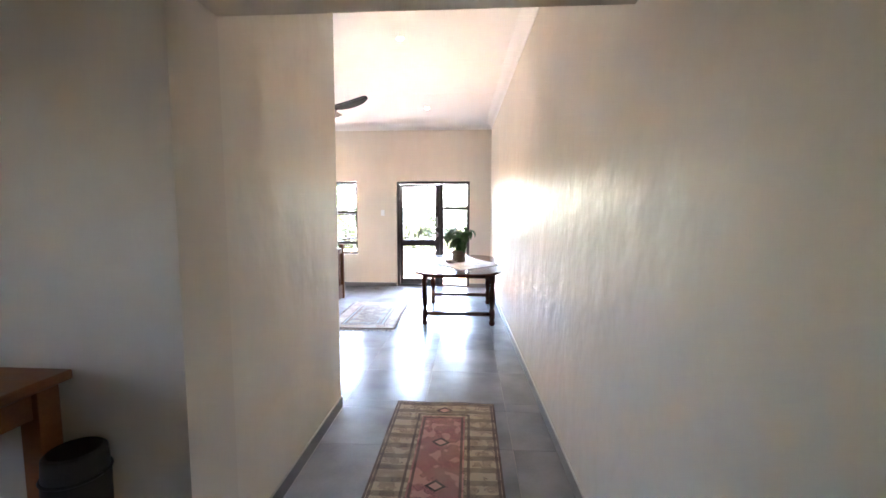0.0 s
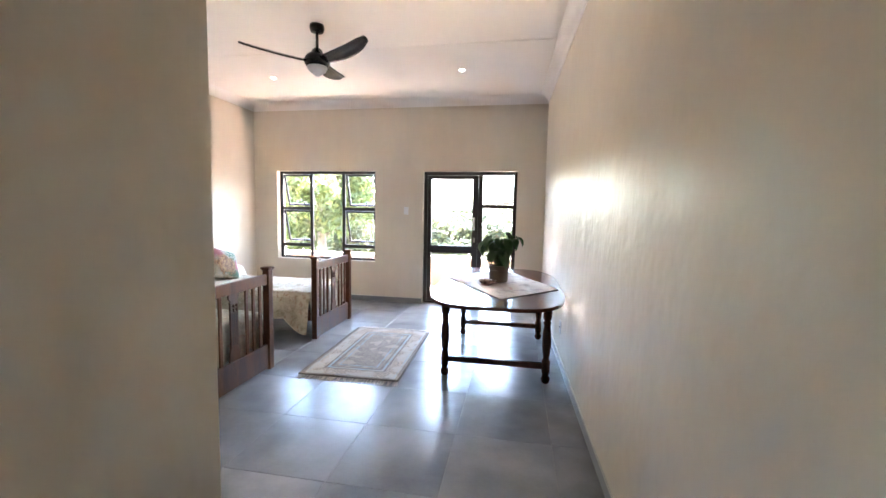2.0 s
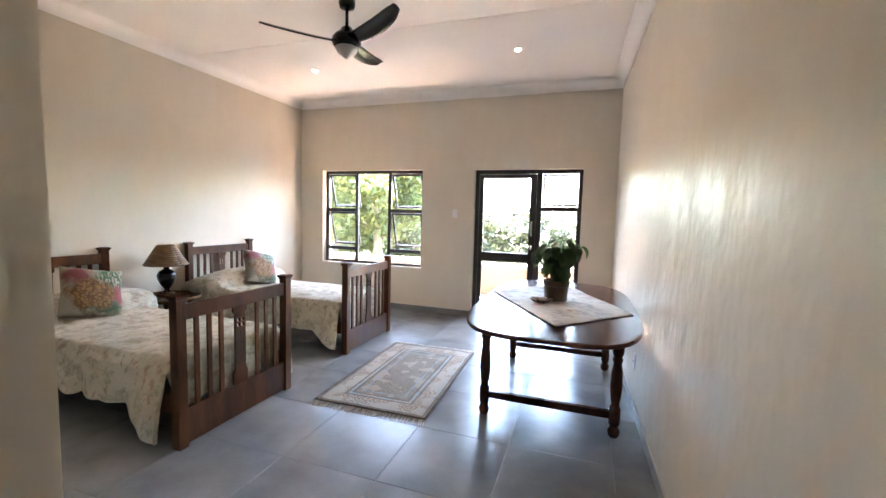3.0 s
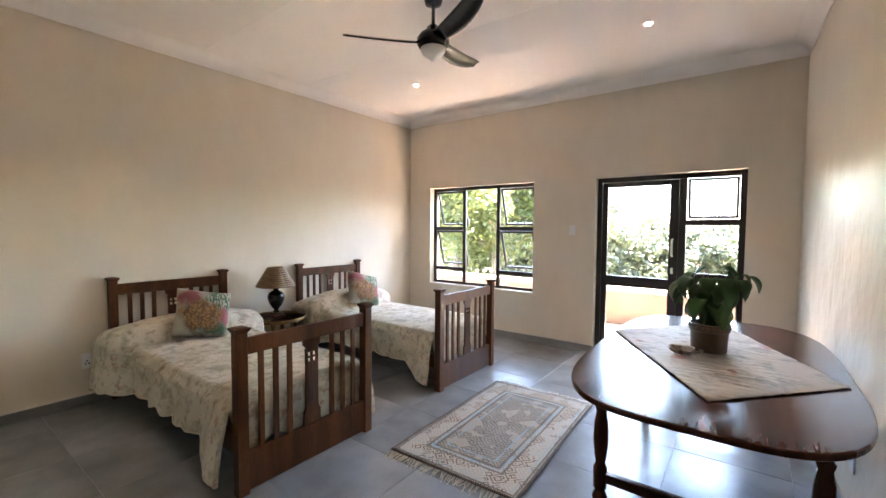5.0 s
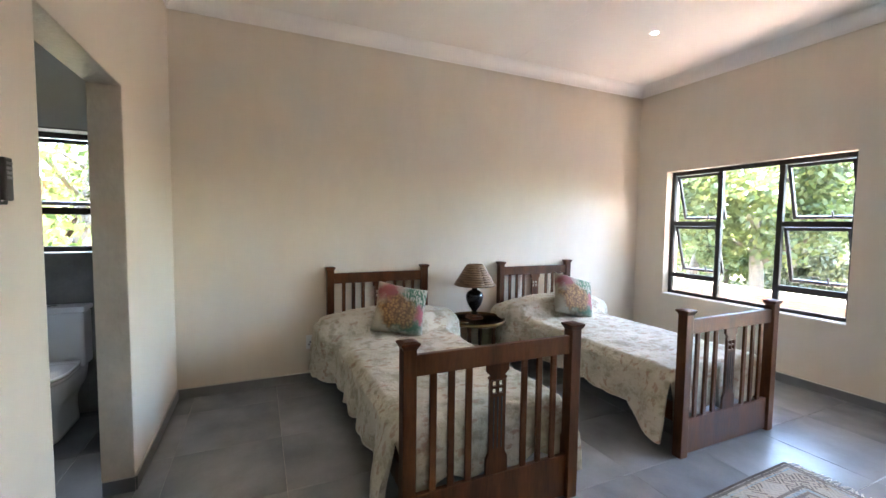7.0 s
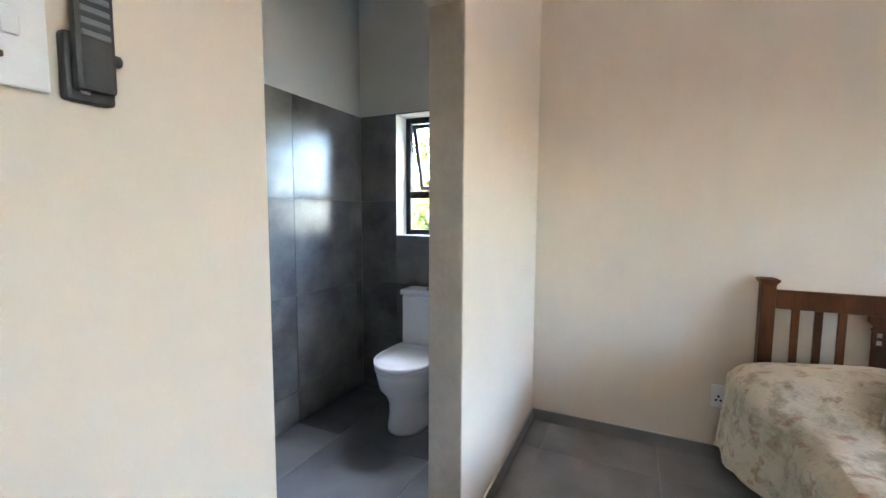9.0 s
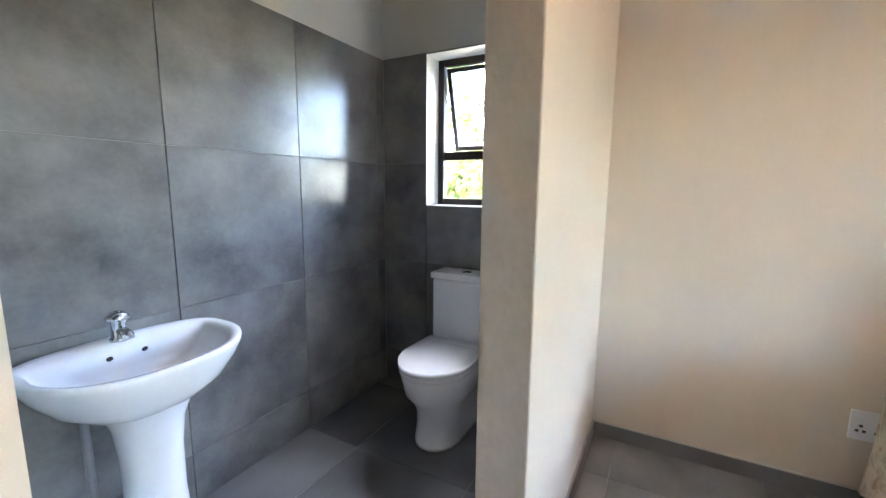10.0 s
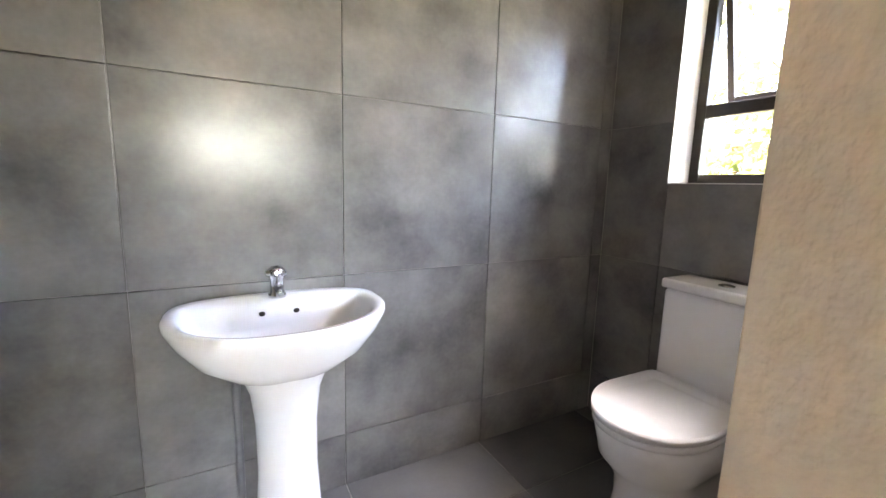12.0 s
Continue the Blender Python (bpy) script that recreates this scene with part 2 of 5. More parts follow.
def cushion_material():
    """Tropical print: a mustard pineapple, coral blooms and dark green leaves on cream."""
    m, n, l, b = nodes_of("tropical_print_cotton")
    v = mapped(n, l)
    wob = n.new("ShaderNodeTexNoise")
    wob.inputs["Scale"].default_value = 14
    l.new(v, wob.inputs["Vector"])
    va = n.new("ShaderNodeVectorMath")
    va.operation = "MULTIPLY_ADD"
    l.new(wob.outputs["Color"], va.inputs[0])
    va.inputs[1].default_value = (0.12, 0.12, 0.0)
    l.new(v, va.inputs[2])

    def spot(x, y, sx, sy, soft=0.3):
        mp = n.new("ShaderNodeMapping")
        mp.vector_type = "POINT"
        mp.inputs["Scale"].default_value = (1 / sx, 1 / sy, 0)
        mp.inputs["Location"].default_value = (-(x + 0.06) / sx, -(y + 0.06) / sy, 0)
        l.new(va.outputs[0], mp.inputs["Vector"])
        ln = n.new("ShaderNodeVectorMath")
        ln.operation = "LENGTH"
        l.new(mp.outputs[0], ln.inputs[0])
        return span(n, l, ln.outputs["Value"], 1, 0, 1 - soft, 1 + soft)

    c = mixc(n, l, span(n, l, noise_tex(n, l, v, 9, 3), 0, 0.5, 0.5, 0.7), (0.31, 0.275, 0.21), (0.21, 0.19, 0.145))
    leafy = calc(n, l, "MULTIPLY", spot(0.12, 0.04, 0.13, 0.20), span(n, l, noise_tex(n, l, mapped(n, l, (3, 1, 1)), 22, 2), 0, 1, 0.45, 0.5))
    c = mixc(n, l, leafy, c, (0.045, 0.10, 0.055))
    c = mixc(n, l, spot(-0.11, 0.12, 0.10, 0.075), c, (0.19, 0.05, 0.05))
    c = mixc(n, l, spot(0.16, -0.04, 0.045, 0.09), c, (0.27, 0.07, 0.075))
    c = mixc(n, l, spot(0.05, -0.15, 0.15, 0.045), c, (0.05, 0.09, 0.05))
    scales = n.new("ShaderNodeTexVoronoi")
    scales.inputs["Scale"].default_value = 46
    l.new(v, scales.inputs["Vector"])
    fruit = ramp(n, l, scales.outputs["Distance"], [(0.1, (0.30, 0.155, 0.05)), (0.7, (0.12, 0.055, 0.02))])
    c = mixc(n, l, spot(-0.02, -0.04, 0.155, 0.135, 0.2), c, fruit)
    l.new(c, b.inputs["Base Color"])
    b.inputs["Roughness"].default_value = 0.85
    bumped(n, l, b, noise_tex(n, l, v, 220, 2), 0.2, 0.004)
    return m


def rug_material(name, w, h, ground, field, border, accent, dark, cell, guard, ragged=0.5, medallion=0.0, band=None):
    """Knotted wool: guard stripe, patterned border and field, figures from stepped cells."""
    m, n, l, b = nodes_of(name)
    tc, sp = n.new("ShaderNodeTexCoord"), n.new("ShaderNodeSeparateXYZ")
    l.new(tc.outputs["Object"], sp.inputs[0])
    ex = calc(n, l, "SUBTRACT", w / 2, calc(n, l, "ABSOLUTE", sp.outputs["X"]))
    ey = calc(n, l, "SUBTRACT", h / 2, calc(n, l, "ABSOLUTE", sp.outputs["Y"]))
    edge = calc(n, l, "MINIMUM", ex, ey)
    cells = n.new("ShaderNodeTexVoronoi")
    cells.distance, cells.inputs["Scale"].default_value = "MANHATTAN", cell
    l.new(tc.outputs["Object"], cells.inputs["Vector"])
    sep = n.new("ShaderNodeSeparateColor")
    l.new(cells.outputs["Color"], sep.inputs[0])
    rings = calc(n, l, "FRACT", calc(n, l, "MULTIPLY", cells.outputs["Distance"], 3.2))
    ring = span(n, l, rings, 0, 1, 0.55, 0.62)
    inner = mixc(n, l, calc(n, l, "MULTIPLY", ring, 0.75), field, dark)
    inner = mixc(n, l, calc(n, l, "MULTIPLY", calc(n, l, "GREATER_THAN", sep.outputs[0], 0.72), 0.75), inner, accent)
    outer = mixc(n, l, calc(n, l, "MULTIPLY", ring, 0.85), border, dark)
    outer = mixc(n, l, calc(n, l, "MULTIPLY", calc(n, l, "GREATER_THAN", sep.outputs[1], 0.62), 0.7), outer, ground)
    c = mixc(n, l, calc(n, l, "GREATER_THAN", edge, guard), outer, inner)
    if medallion:
        wave = calc(n, l, "FRACT", calc(n, l, "MULTIPLY", sp.outputs["Y"], 9.0))
        bar = calc(n, l, "MULTIPLY", calc(n, l, "GREATER_THAN", wave, 0.62), calc(n, l, "LESS_THAN", edge, guard))
        c = mixc(n, l, calc(n, l, "MULTIPLY", bar, 0.55), c, dark)
        fy = calc(n, l, "ABSOLUTE", calc(n, l, "SUBTRACT", calc(n, l, "FRACT", calc(n, l, "DIVIDE", calc(n, l, "ADD", sp.outputs["Y"], 5.0), medallion)), 0.5))
        dia = calc(n, l, "ADD", calc(n, l, "DIVIDE", calc(n, l, "ABSOLUTE", sp.outputs["X"]), 0.06), calc(n, l, "MULTIPLY", fy, medallion / 0.05))
        c = mixc(n, l, calc(n, l, "LESS_THAN", dia, 1.0), c, dark)
        c = mixc(n, l, calc(n, l, "LESS_THAN", dia, 0.62), c, accent)
    if band:
        for at, wd in ((0.052, 0.004), (guard - 0.004, 0.009), (guard + 0.07, 0.006)):
            worn = span(n, l, noise_tex(n, l, tc.outputs["Object"], 14, 4), 0.25, 1, 0.4, 0.6)
            on = calc(n, l, "LESS_THAN", calc(n, l, "ABSOLUTE", calc(n, l, "SUBTRACT", edge, at)), wd)
            c = mixc(n, l, calc(n, l, "MULTIPLY", on, worn), c, band)
    for at in (0.028, guard - 0.026, guard + 0.018):
        stripe = calc(n, l, "LESS_THAN", calc(n, l, "ABSOLUTE", calc(n, l, "SUBTRACT", edge, at)), 0.008)
        c = mixc(n, l, calc(n, l, "MULTIPLY", stripe, 0.8), c, dark)
    c = mixc(n, l, calc(n, l, "LESS_THAN", edge, 0.016), c, dark)
    fade = noise_tex(n, l, tc.outputs["Object"], 6, 5, 0.65)
    c = mixc(n, l, span(n, l, fade, 0, ragged, 0.4, 0.7), c, ground)
    l.new(c, b.inputs["Base Color"])
    b.inputs["Roughness"].default_value = 0.95
    pile = noise_tex(n, l, mapped(n, l, (1, 3, 1)), 130, 2)
    bumped(n, l, b, pile, 0.5, 0.006)
    return m


def cloth_material():
    """Pale printed linen with faint sprays of red and grey flowers."""
    m, n, l, b = nodes_of("printed_linen")
    v = mapped(n, l)
    c = mixc(n, l, span(n, l, noise_tex(n, l, v, 7, 5, 0.65), 0, 0.75, 0.50, 0.60), (0.52, 0.48, 0.43), (0.29, 0.27, 0.25))
    c = mixc(n, l, span(n, l, noise_tex(n, l, v, 5.2, 4, 0.6), 0, 0.6, 0.61, 0.66), c, (0.36, 0.12, 0.11))
    l.new(c, b.inputs["Base Color"])
    b.inputs["Roughness"].default_value = 0.8
    crease = noise_tex(n, l, mapped(n, l, (1, 4, 1)), 7, 4, 0.6)
    bumped(n, l, b, crease, 0.9, 0.03)
    return m


bedspread_mat, cushion_mat, linen = bedspread_material(), cushion_material(), cloth_material()
rug_mat = rug_material("faded_wool_rug", 0.90, 1.50, (0.38, 0.34, 0.28), (0.23, 0.195, 0.155), (0.37, 0.30, 0.23), (0.31, 0.27, 0.21), (0.075, 0.055, 0.046), 11, 0.20, 0.22, band=(0.19, 0.29, 0.33))
runner_mat = rug_material("red_wool_runner", 0.74, 1.60, (0.40, 0.32, 0.22), (0.33, 0.13, 0.12), (0.36, 0.27, 0.18), (0.42, 0.22, 0.18), (0.05, 0.03, 0.027), 19, 0.22, 0.25, 0.42)


# ---- mesh helpers ----
def mesh_of(name, bm, material, smooth=False):
    me = bpy.data.meshes.new(name)
    bm.normal_update()
    bm.to_mesh(me)
    bm.free()
    for mt in (material if isinstance(material, (list, tuple)) else [material]):
        me.materials.append(mt)
    if smooth:
        for p in me.polygons:
            p.use_smooth = True
    return me


def part(name, bm, material, parent=None, label="", smooth=False):
    ob = new(name, mesh_of(name, bm, material, smooth))
    if parent is not None:
        ob.parent = parent
    return tagged(ob, label)


def thing(name, label, category, at=(0, 0, 0), turn=0, group="", kind=""):
    ob = new(name)
    ob.matrix_basis = pose(*at, 0, 0, turn)
    return tagged(ob, label, category, group, kind)


def bevel(bm, r, seg=2, geom=None):
    if r:
        bmesh.ops.bevel(bm, geom=geom or list(bm.edges), offset=r, segments=seg, affect="EDGES", profile=0.6)
    return bm


def box(x0, x1, y0, y1, z0, z1, r=0.0, seg=2):
    bm = bmesh.new()
    bmesh.ops.create_cube(bm, size=1.0, matrix=Matrix.Translation(((x0 + x1) / 2, (y0 + y1) / 2, (z0 + z1) / 2)) @ Matrix.Diagonal((x1 - x0, y1 - y0, z1 - z0, 1)))
    return bevel(bm, r, seg)


def joined(*bms):
    out = bmesh.new()
    for b in bms:
        me = bpy.data.meshes.new("tmp")
        b.to_mesh(me)
        b.free()
        out.from_mesh(me)
        bpy.data.meshes.remove(me)
    return out


def moved(bm, m):
    bmesh.ops.transform(bm, matrix=m, verts=bm.verts)
    return bm


def lathe(profile, seg=24, sx=1.0, sy=1.0):
    """A turned shape about z, from (radius, height) pairs, closed at both ends."""
    bm = bmesh.new()
    rings = []
    for r, z in profile:
        rings.append([bm.verts.new((r * sx * math.cos(2 * math.pi * k / seg), r * sy * math.sin(2 * math.pi * k / seg), z)) for k in range(seg)])
    for a, b in zip(rings, rings[1:]):
        for k in range(seg):
            bm.faces.new((a[k], a[(k + 1) % seg], b[(k + 1) % seg], b[k]))
    bm.faces.new(list(reversed(rings[0])))
    bm.faces.new(rings[-1])
    bmesh.ops.recalc_face_normals(bm, faces=bm.faces)
    return bm


def slab(outline, z0, z1, r=0.0, seg=3):
    """A flat plate from an outline, with rounded rims."""
    bm = bmesh.new()
    low = [bm.verts.new((x, y, z0)) for x, y in outline]
    top = [bm.verts.new((x, y, z1)) for x, y in outline]
    bm.faces.new(list(reversed(low)))
    bm.faces.new(top)
    k = len(outline)
    for i in range(k):
        bm.faces.new((low[i], low[(i + 1) % k], top[(i + 1) % k], top[i]))
    bmesh.ops.recalc_face_normals(bm, faces=bm.faces)
    if r:
        rim = [e for e in bm.edges if abs(e.verts[0].co.z - e.verts[1].co.z) < 1e-6]
        bevel(bm, r, seg, rim)
    return bm


def tube(points, radii, seg=8):
    """A round bar along points."""
    bm = bmesh.new()
    rings = []
    pts = [Vector(p) for p in points]
    for i, p in enumerate(pts):
        d = (pts[min(i + 1, len(pts) - 1)] - pts[max(i - 1, 0)]).normalized()
        side = d.orthogonal().normalized() if i == 0 else (side - d * side.dot(d)).normalized()
        up = d.cross(side)
        r = radii[i] if isinstance(radii, (list, tuple)) else radii
        rings.append([bm.verts.new(p + (side * math.cos(2 * math.pi * k / seg) + up * math.sin(2 * math.pi * k / seg)) * r) for k in range(seg)])
    for a, b in zip(rings, rings[1:]):
        for k in range(seg):
            bm.faces.new((a[k], a[(k + 1) % seg], b[(k + 1) % seg], b[k]))
    bm.faces.new(list(reversed(rings[0])))
    bm.faces.new(rings[-1])
    bmesh.ops.recalc_face_normals(bm, faces=bm.faces)
    return bm


def sheet(fn, nu, nv, thick=0.0):
    """A surface from fn(u, v) with u and v from 0 to 1, given a thickness below."""
    bm = bmesh.new()
    g = [[bm.verts.new(fn(i / nu, j / nv)) for j in range(nv + 1)] for i in range(nu + 1)]
    for i in range(nu):
        for j in range(nv):
            bm.faces.new((g[i][j], g[i + 1][j], g[i + 1][j + 1], g[i][j + 1]))
    bm.normal_update()
    if thick:
        bmesh.ops.solidify(bm, geom=list(bm.faces), thickness=thick)
    return bm


def pierced(axis, at, depth, u0, u1, z0, z1, holes=()):
    """A wall in the plane axis = at, depth thick towards +axis, with rectangular openings (u0, u1, z0, z1) right through."""
    us = sorted({u0, u1, *[v for h in holes for v in h[:2]]})
    zs = sorted({z0, z1, *[v for h in holes for v in h[2:]]})
    bm = bmesh.new()
    seen = {}

    def vert(i, k, s):
        if (i, k, s) not in seen:
            d = at + s * depth
            seen[i, k, s] = bm.verts.new((us[i], d, zs[k]) if axis == "y" else (d, us[i], zs[k]))
        return seen[i, k, s]

    def solid(i, k):
        if not (0 <= i < len(us) - 1 and 0 <= k < len(zs) - 1):
            return False
        u, z = (us[i] + us[i + 1]) / 2, (zs[k] + zs[k + 1]) / 2
        return not any(h[0] < u < h[1] and h[2] < z < h[3] for h in holes)

    for i in range(len(us) - 1):
        for k in range(len(zs) - 1):
            if not solid(i, k):
                continue
            for s in (0, 1):
                bm.faces.new((vert(i, k, s), vert(i + 1, k, s), vert(i + 1, k + 1, s), vert(i, k + 1, s)))
            for di, dk, a, b in ((-1, 0, (i, k), (i, k + 1)), (1, 0, (i + 1, k), (i + 1, k + 1)), (0, -1, (i, k), (i + 1, k)), (0, 1, (i, k + 1), (i + 1, k + 1))):
                if not solid(i + di, k + dk):
                    bm.faces.new((vert(*a, 0), vert(*b, 0), vert(*b, 1), vert(*a, 1)))
    bmesh.ops.recalc_face_normals(bm, faces=bm.faces)
    return bm


def structure(name, bm, material, label, category):
    return tagged(part(name, bm, material), label, category, kind="structure")


# ---- the shell of the house ----
XW, XE, YN, YS, YB, YF = -4.158, 0.59, 8.37, 3.29, 1.925, 1.65
XH, CEIL, CORN = -0.785, 3.16, 3.05
WIN = (-3.75, -2.04, 0.63, 2.085)
DOOR = (-1.26, 0.18, 0.0, 2.08)
BWIN = (2.252, 3.02, 1.195, 2.075)
WAY = (-2.93, -2.04, 0.0, 2.115)
BACK = -2.6
EAST_SKEW = 0.026


def east(y):
    """The long east wall runs slightly out of square: its inner face at y."""
    return XE + EAST_SKEW * (YN - y)


def skewed(bm):
    """Slants a piece built along x = XE to follow the east wall."""
    for v in bm.verts:
        v.co.x += EAST_SKEW * (YN - v.co.y)
    return bm


X_END = east(BACK) + 0.23

structure("wall_north", pierced("y", YN, 0.23, XW - 0.23, XE + 0.23, -0.15, CEIL, [WIN, DOOR]), wall_paint, "beige painted wall with a window and glazed door", "wall")
structure("wall_west", pierced("x", XW - 0.23, 0.23, YF, YN, -0.15, CEIL, [BWIN]), wall_paint, "beige painted wall behind the two beds", "wall")
structure("wall_east", skewed(pierced("x", XE, 0.23, BACK, YN, -0.15, CEIL)), brushed_paint_lit, "long beige wall, brushed satin paint lightened for its sheen", "wall")
structure("wall_south", pierced("y", YS - 0.14, 0.14, XW, XH - 0.14, -0.15, CEIL, [(WAY[0], WAY[1], -0.15, WAY[3])]), wall_paint, "beige wall with an open bathroom doorway", "wall")
structure("wall_hall", pierced("x", XH - 0.14, 0.14, YB, YS, -0.15, CEIL), brushed_paint_lit, "beige hallway wall ending at the bedroom", "wall")
structure("wall_bath_south", pierced("y", YF, YB - YF, XW, east(1.8), -0.15, CEIL, [(XH, east(1.8), -0.15, 2.205)]), wall_paint, "beige dividing wall with a lintel over the hallway", "wall")
# Unseen opening added so that sky light reaches the front room.
structure("wall_front_west", pierced("x", -3.6, 0.2, BACK, YF, -0.15, CEIL, [(-1.5, -1.0, 1.4, 2.0)]), wall_paint, "beige front-room wall with an opening added to admit light", "wall")
structure("wall_front_south", pierced("y", BACK - 0.2, 0.2, -3.6, X_END, -0.15, CEIL), wall_paint, "plain beige wall behind the walk", "wall")

ceil_bm = joined(
    box(XW - 0.23, X_END, BACK - 0.2, 5.225, CEIL, CEIL + 0.2),
    box(XW - 0.23, X_END, 5.231, 6.377, CEIL, CEIL + 0.2),
    box(XW - 0.23, X_END, 6.383, YN + 0.23, CEIL, CEIL + 0.2),
    box(XW - 0.23, X_END, 5.2, 6.4, CEIL + 0.003, CEIL + 0.19))
structure("ceiling", ceil_bm, ceiling_paint, "white painted ceiling boards with fine joints", "ceiling")
# Unseen roof; its deep north eave is added to keep the sun out.
structure("sun_blocking_roof", box(XW - 0.55, X_END + 0.3, BACK - 0.5, YN + 1.55, CEIL + 0.21, CEIL + 0.38), roof_tin, "unseen grey roof with a deep eave added to block sun", "roof")


def cornice(name, p, q, inward):
    """A coved moulding from p to q, inward being the way into the room."""
    H = CEIL - CORN - 0.001
    prof = [(0.0, 0.0), (0.008, 0.0)] + [(0.118 - 0.108 * math.cos(a), 0.008 + (H - 0.012) * math.sin(a)) for a in [k * math.pi / 16 for k in range(9)]] + [(0.122, H), (0.0, H)]
    bm = bmesh.new()
    ends = []
    along = (Vector(q) - Vector(p)).normalized()
    for e, sgn in ((Vector(p), 1), (Vector(q), -1)):
        ends.append([bm.verts.new((e.x + inward[0] * d + along.x * d * sgn, e.y + inward[1] * d + along.y * d * sgn, CORN + z)) for d, z in prof])
    k = len(prof)
    for i in range(k):
        bm.faces.new((ends[0][i], ends[0][(i + 1) % k], ends[1][(i + 1) % k], ends[1][i]))
    bm.faces.new(list(reversed(ends[0])))
    bm.faces.new(ends[1])
    bmesh.ops.recalc_face_normals(bm, faces=bm.faces)
    if name == "cornice_east":
        skewed(bm)
    return structure(name, bm, cornice_paint, "white coved plaster cornice", "cornice")


G = 0.001
cornice("cornice_north", (XW, YN - G), (XE, YN - G), (0, -1))
cornice("cornice_west", (XW + G, YS), (XW + G, YN), (1, 0))
cornice("cornice_south", (XH, YS + G), (XW, YS + G), (0, 1))
cornice("cornice_east", (XE - G, YN), (XE - G, YB), (-1, 0))


def skirting(name, x0, x1, y0, y1, shape=lambda bm: bm):
    base = structure(name, shape(box(x0, x1, y0, y1, -0.004, 0.076, 0.0015, 1)), skirt_tile_mat, "grey tile skirting with a pale grout line", "skirting")
    part("grout_line", shape(box(x0, x1, y0, y1, 0.076, 0.083, 0.001, 1)), pale_grout, base)
    return base


S = 0.010
skirting("baseboard_north_1", XW + S, DOOR[0] - 0.001, YN - S, YN)
skirting("baseboard_north_2", DOOR[1] + 0.001, XE - S, YN - S, YN)
skirting("baseboard_west", XW, XW + S, YS + S, YN)
skirting("baseboard_east", XE - S, XE, BACK, YN, skewed)
skirting("baseboard_south_1", XW, WAY[0], YS, YS + S)
skirting("baseboard_south_2", WAY[1], XH, YS, YS + S)
skirting("baseboard_hall", XH, XH + S, YF, YS + S)
skirting("baseboard_jamb", WAY[0], WAY[0] + 0.008, YS - 0.14, YS)
structure("jamb_plaster", joined(box(WAY[0] - 0.002, WAY[0] + 0.006, YS - 0.142, YS - 0.001, 0.083, WAY[3] - 0.006, 0.003), box(WAY[0], WAY[1], YS - 0.142, YS - 0.001, WAY[3] - 0.006, WAY[3] + 0.002, 0.003)), rough_plaster, "rough trowelled plaster of the doorway jamb", "jamb")

floor = structure("floor", box(XW - 0.1, X_END - 0.05, BACK - 0.1, YN + 0.1, -0.15, -0.003), grout, "grey cement-look porcelain floor tiles", "floor")
bath_south = structure("tiling_bath_south", box(XW, XH - 0.14, YB, YB + 0.004, 0, 2.085), grout, "charcoal cement-look tiles behind the basin", "wall tiling")
bath_west = structure("tiling_bath_west", pierced("x", XW, 0.004, YB + 0.004, YS - 0.14, 0, 2.085, [BWIN]), grout, "charcoal cement-look tiles behind the toilet", "wall tiling")
structure("bath_upper_paint", joined(box(XW, XH - 0.14, YB, YB + 0.003, 2.086, CEIL), box(XW, XW + 0.003, YB + 0.003, YS - 0.14, 2.086, CEIL)), bath_paint, "pale painted wall above the bathroom tiles", "wall")
structure("window_reveal", joined(
    box(XW - 0.13, XW + 0.014, BWIN[0] - 0.001, BWIN[0] + 0.003, BWIN[2], BWIN[3]),
    box(XW - 0.13, XW + 0.014, BWIN[1] - 0.003, BWIN[1] + 0.001, BWIN[2], BWIN[3]),
    box(XW - 0.13, XW + 0.014, BWIN[0], BWIN[1], BWIN[2] - 0.001, BWIN[2] + 0.003),
    box(XW - 0.13, XW + 0.014, BWIN[0], BWIN[1], BWIN[3] - 0.003, BWIN[3] + 0.001)), bath_paint, "white plastered reveal of the bathroom window", "reveal")


# ---- windows and the glazed door ----
def pane(parent, x0, x1, z0, z1, y=0.0, name="pane"):
    ob = part(name, box(x0, x1, y - 0.002, y + 0.002, z0, z1), glass, parent)
    ob.visible_shadow = False
    return ob


def sash(parent, x0, x1, z0, z1, y, degrees):
    """A top-hung sash pushed outwards, with its stay."""
    s = part("sash", joined(
        box(x0, x0 + 0.028, -0.014, 0.014, z0 - z1, 0, 0.002, 1), box(x1 - 0.028, x1, -0.014, 0.014, z0 - z1, 0, 0.002, 1),
        box(x0 + 0.028, x1 - 0.028, -0.014, 0.014, -0.028, 0, 0.002, 1), box(x0 + 0.028, x1 - 0.028, -0.014, 0.014, z0 - z1, z0 - z1 + 0.028, 0.002, 1)), bronze, parent, "open top-hung sash")
    s.matrix_basis = pose(0, y, z1, degrees, 0, 0)
    pane(s, x0 + 0.028, x1 - 0.028, z0 - z1 + 0.028, -0.028)
    mid = x0 + (x1 - x0) * 0.62
    part("stay", joined(box(mid - 0.007, mid + 0.007, -0.03, -0.014, z0 - z1 + 0.005, z0 - z1 + 0.075, 0.002, 1), box(mid - 0.05, mid + 0.02, -0.024, -0.015, z0 - z1 + 0.004, z0 - z1 + 0.016, 0.002, 1)), bronze, s)
    return s


def bars(pieces, d=0.022):
    return joined(*[box(a, b, -d, d, c, e, 0.003, 1) for a, b, c, e in pieces])


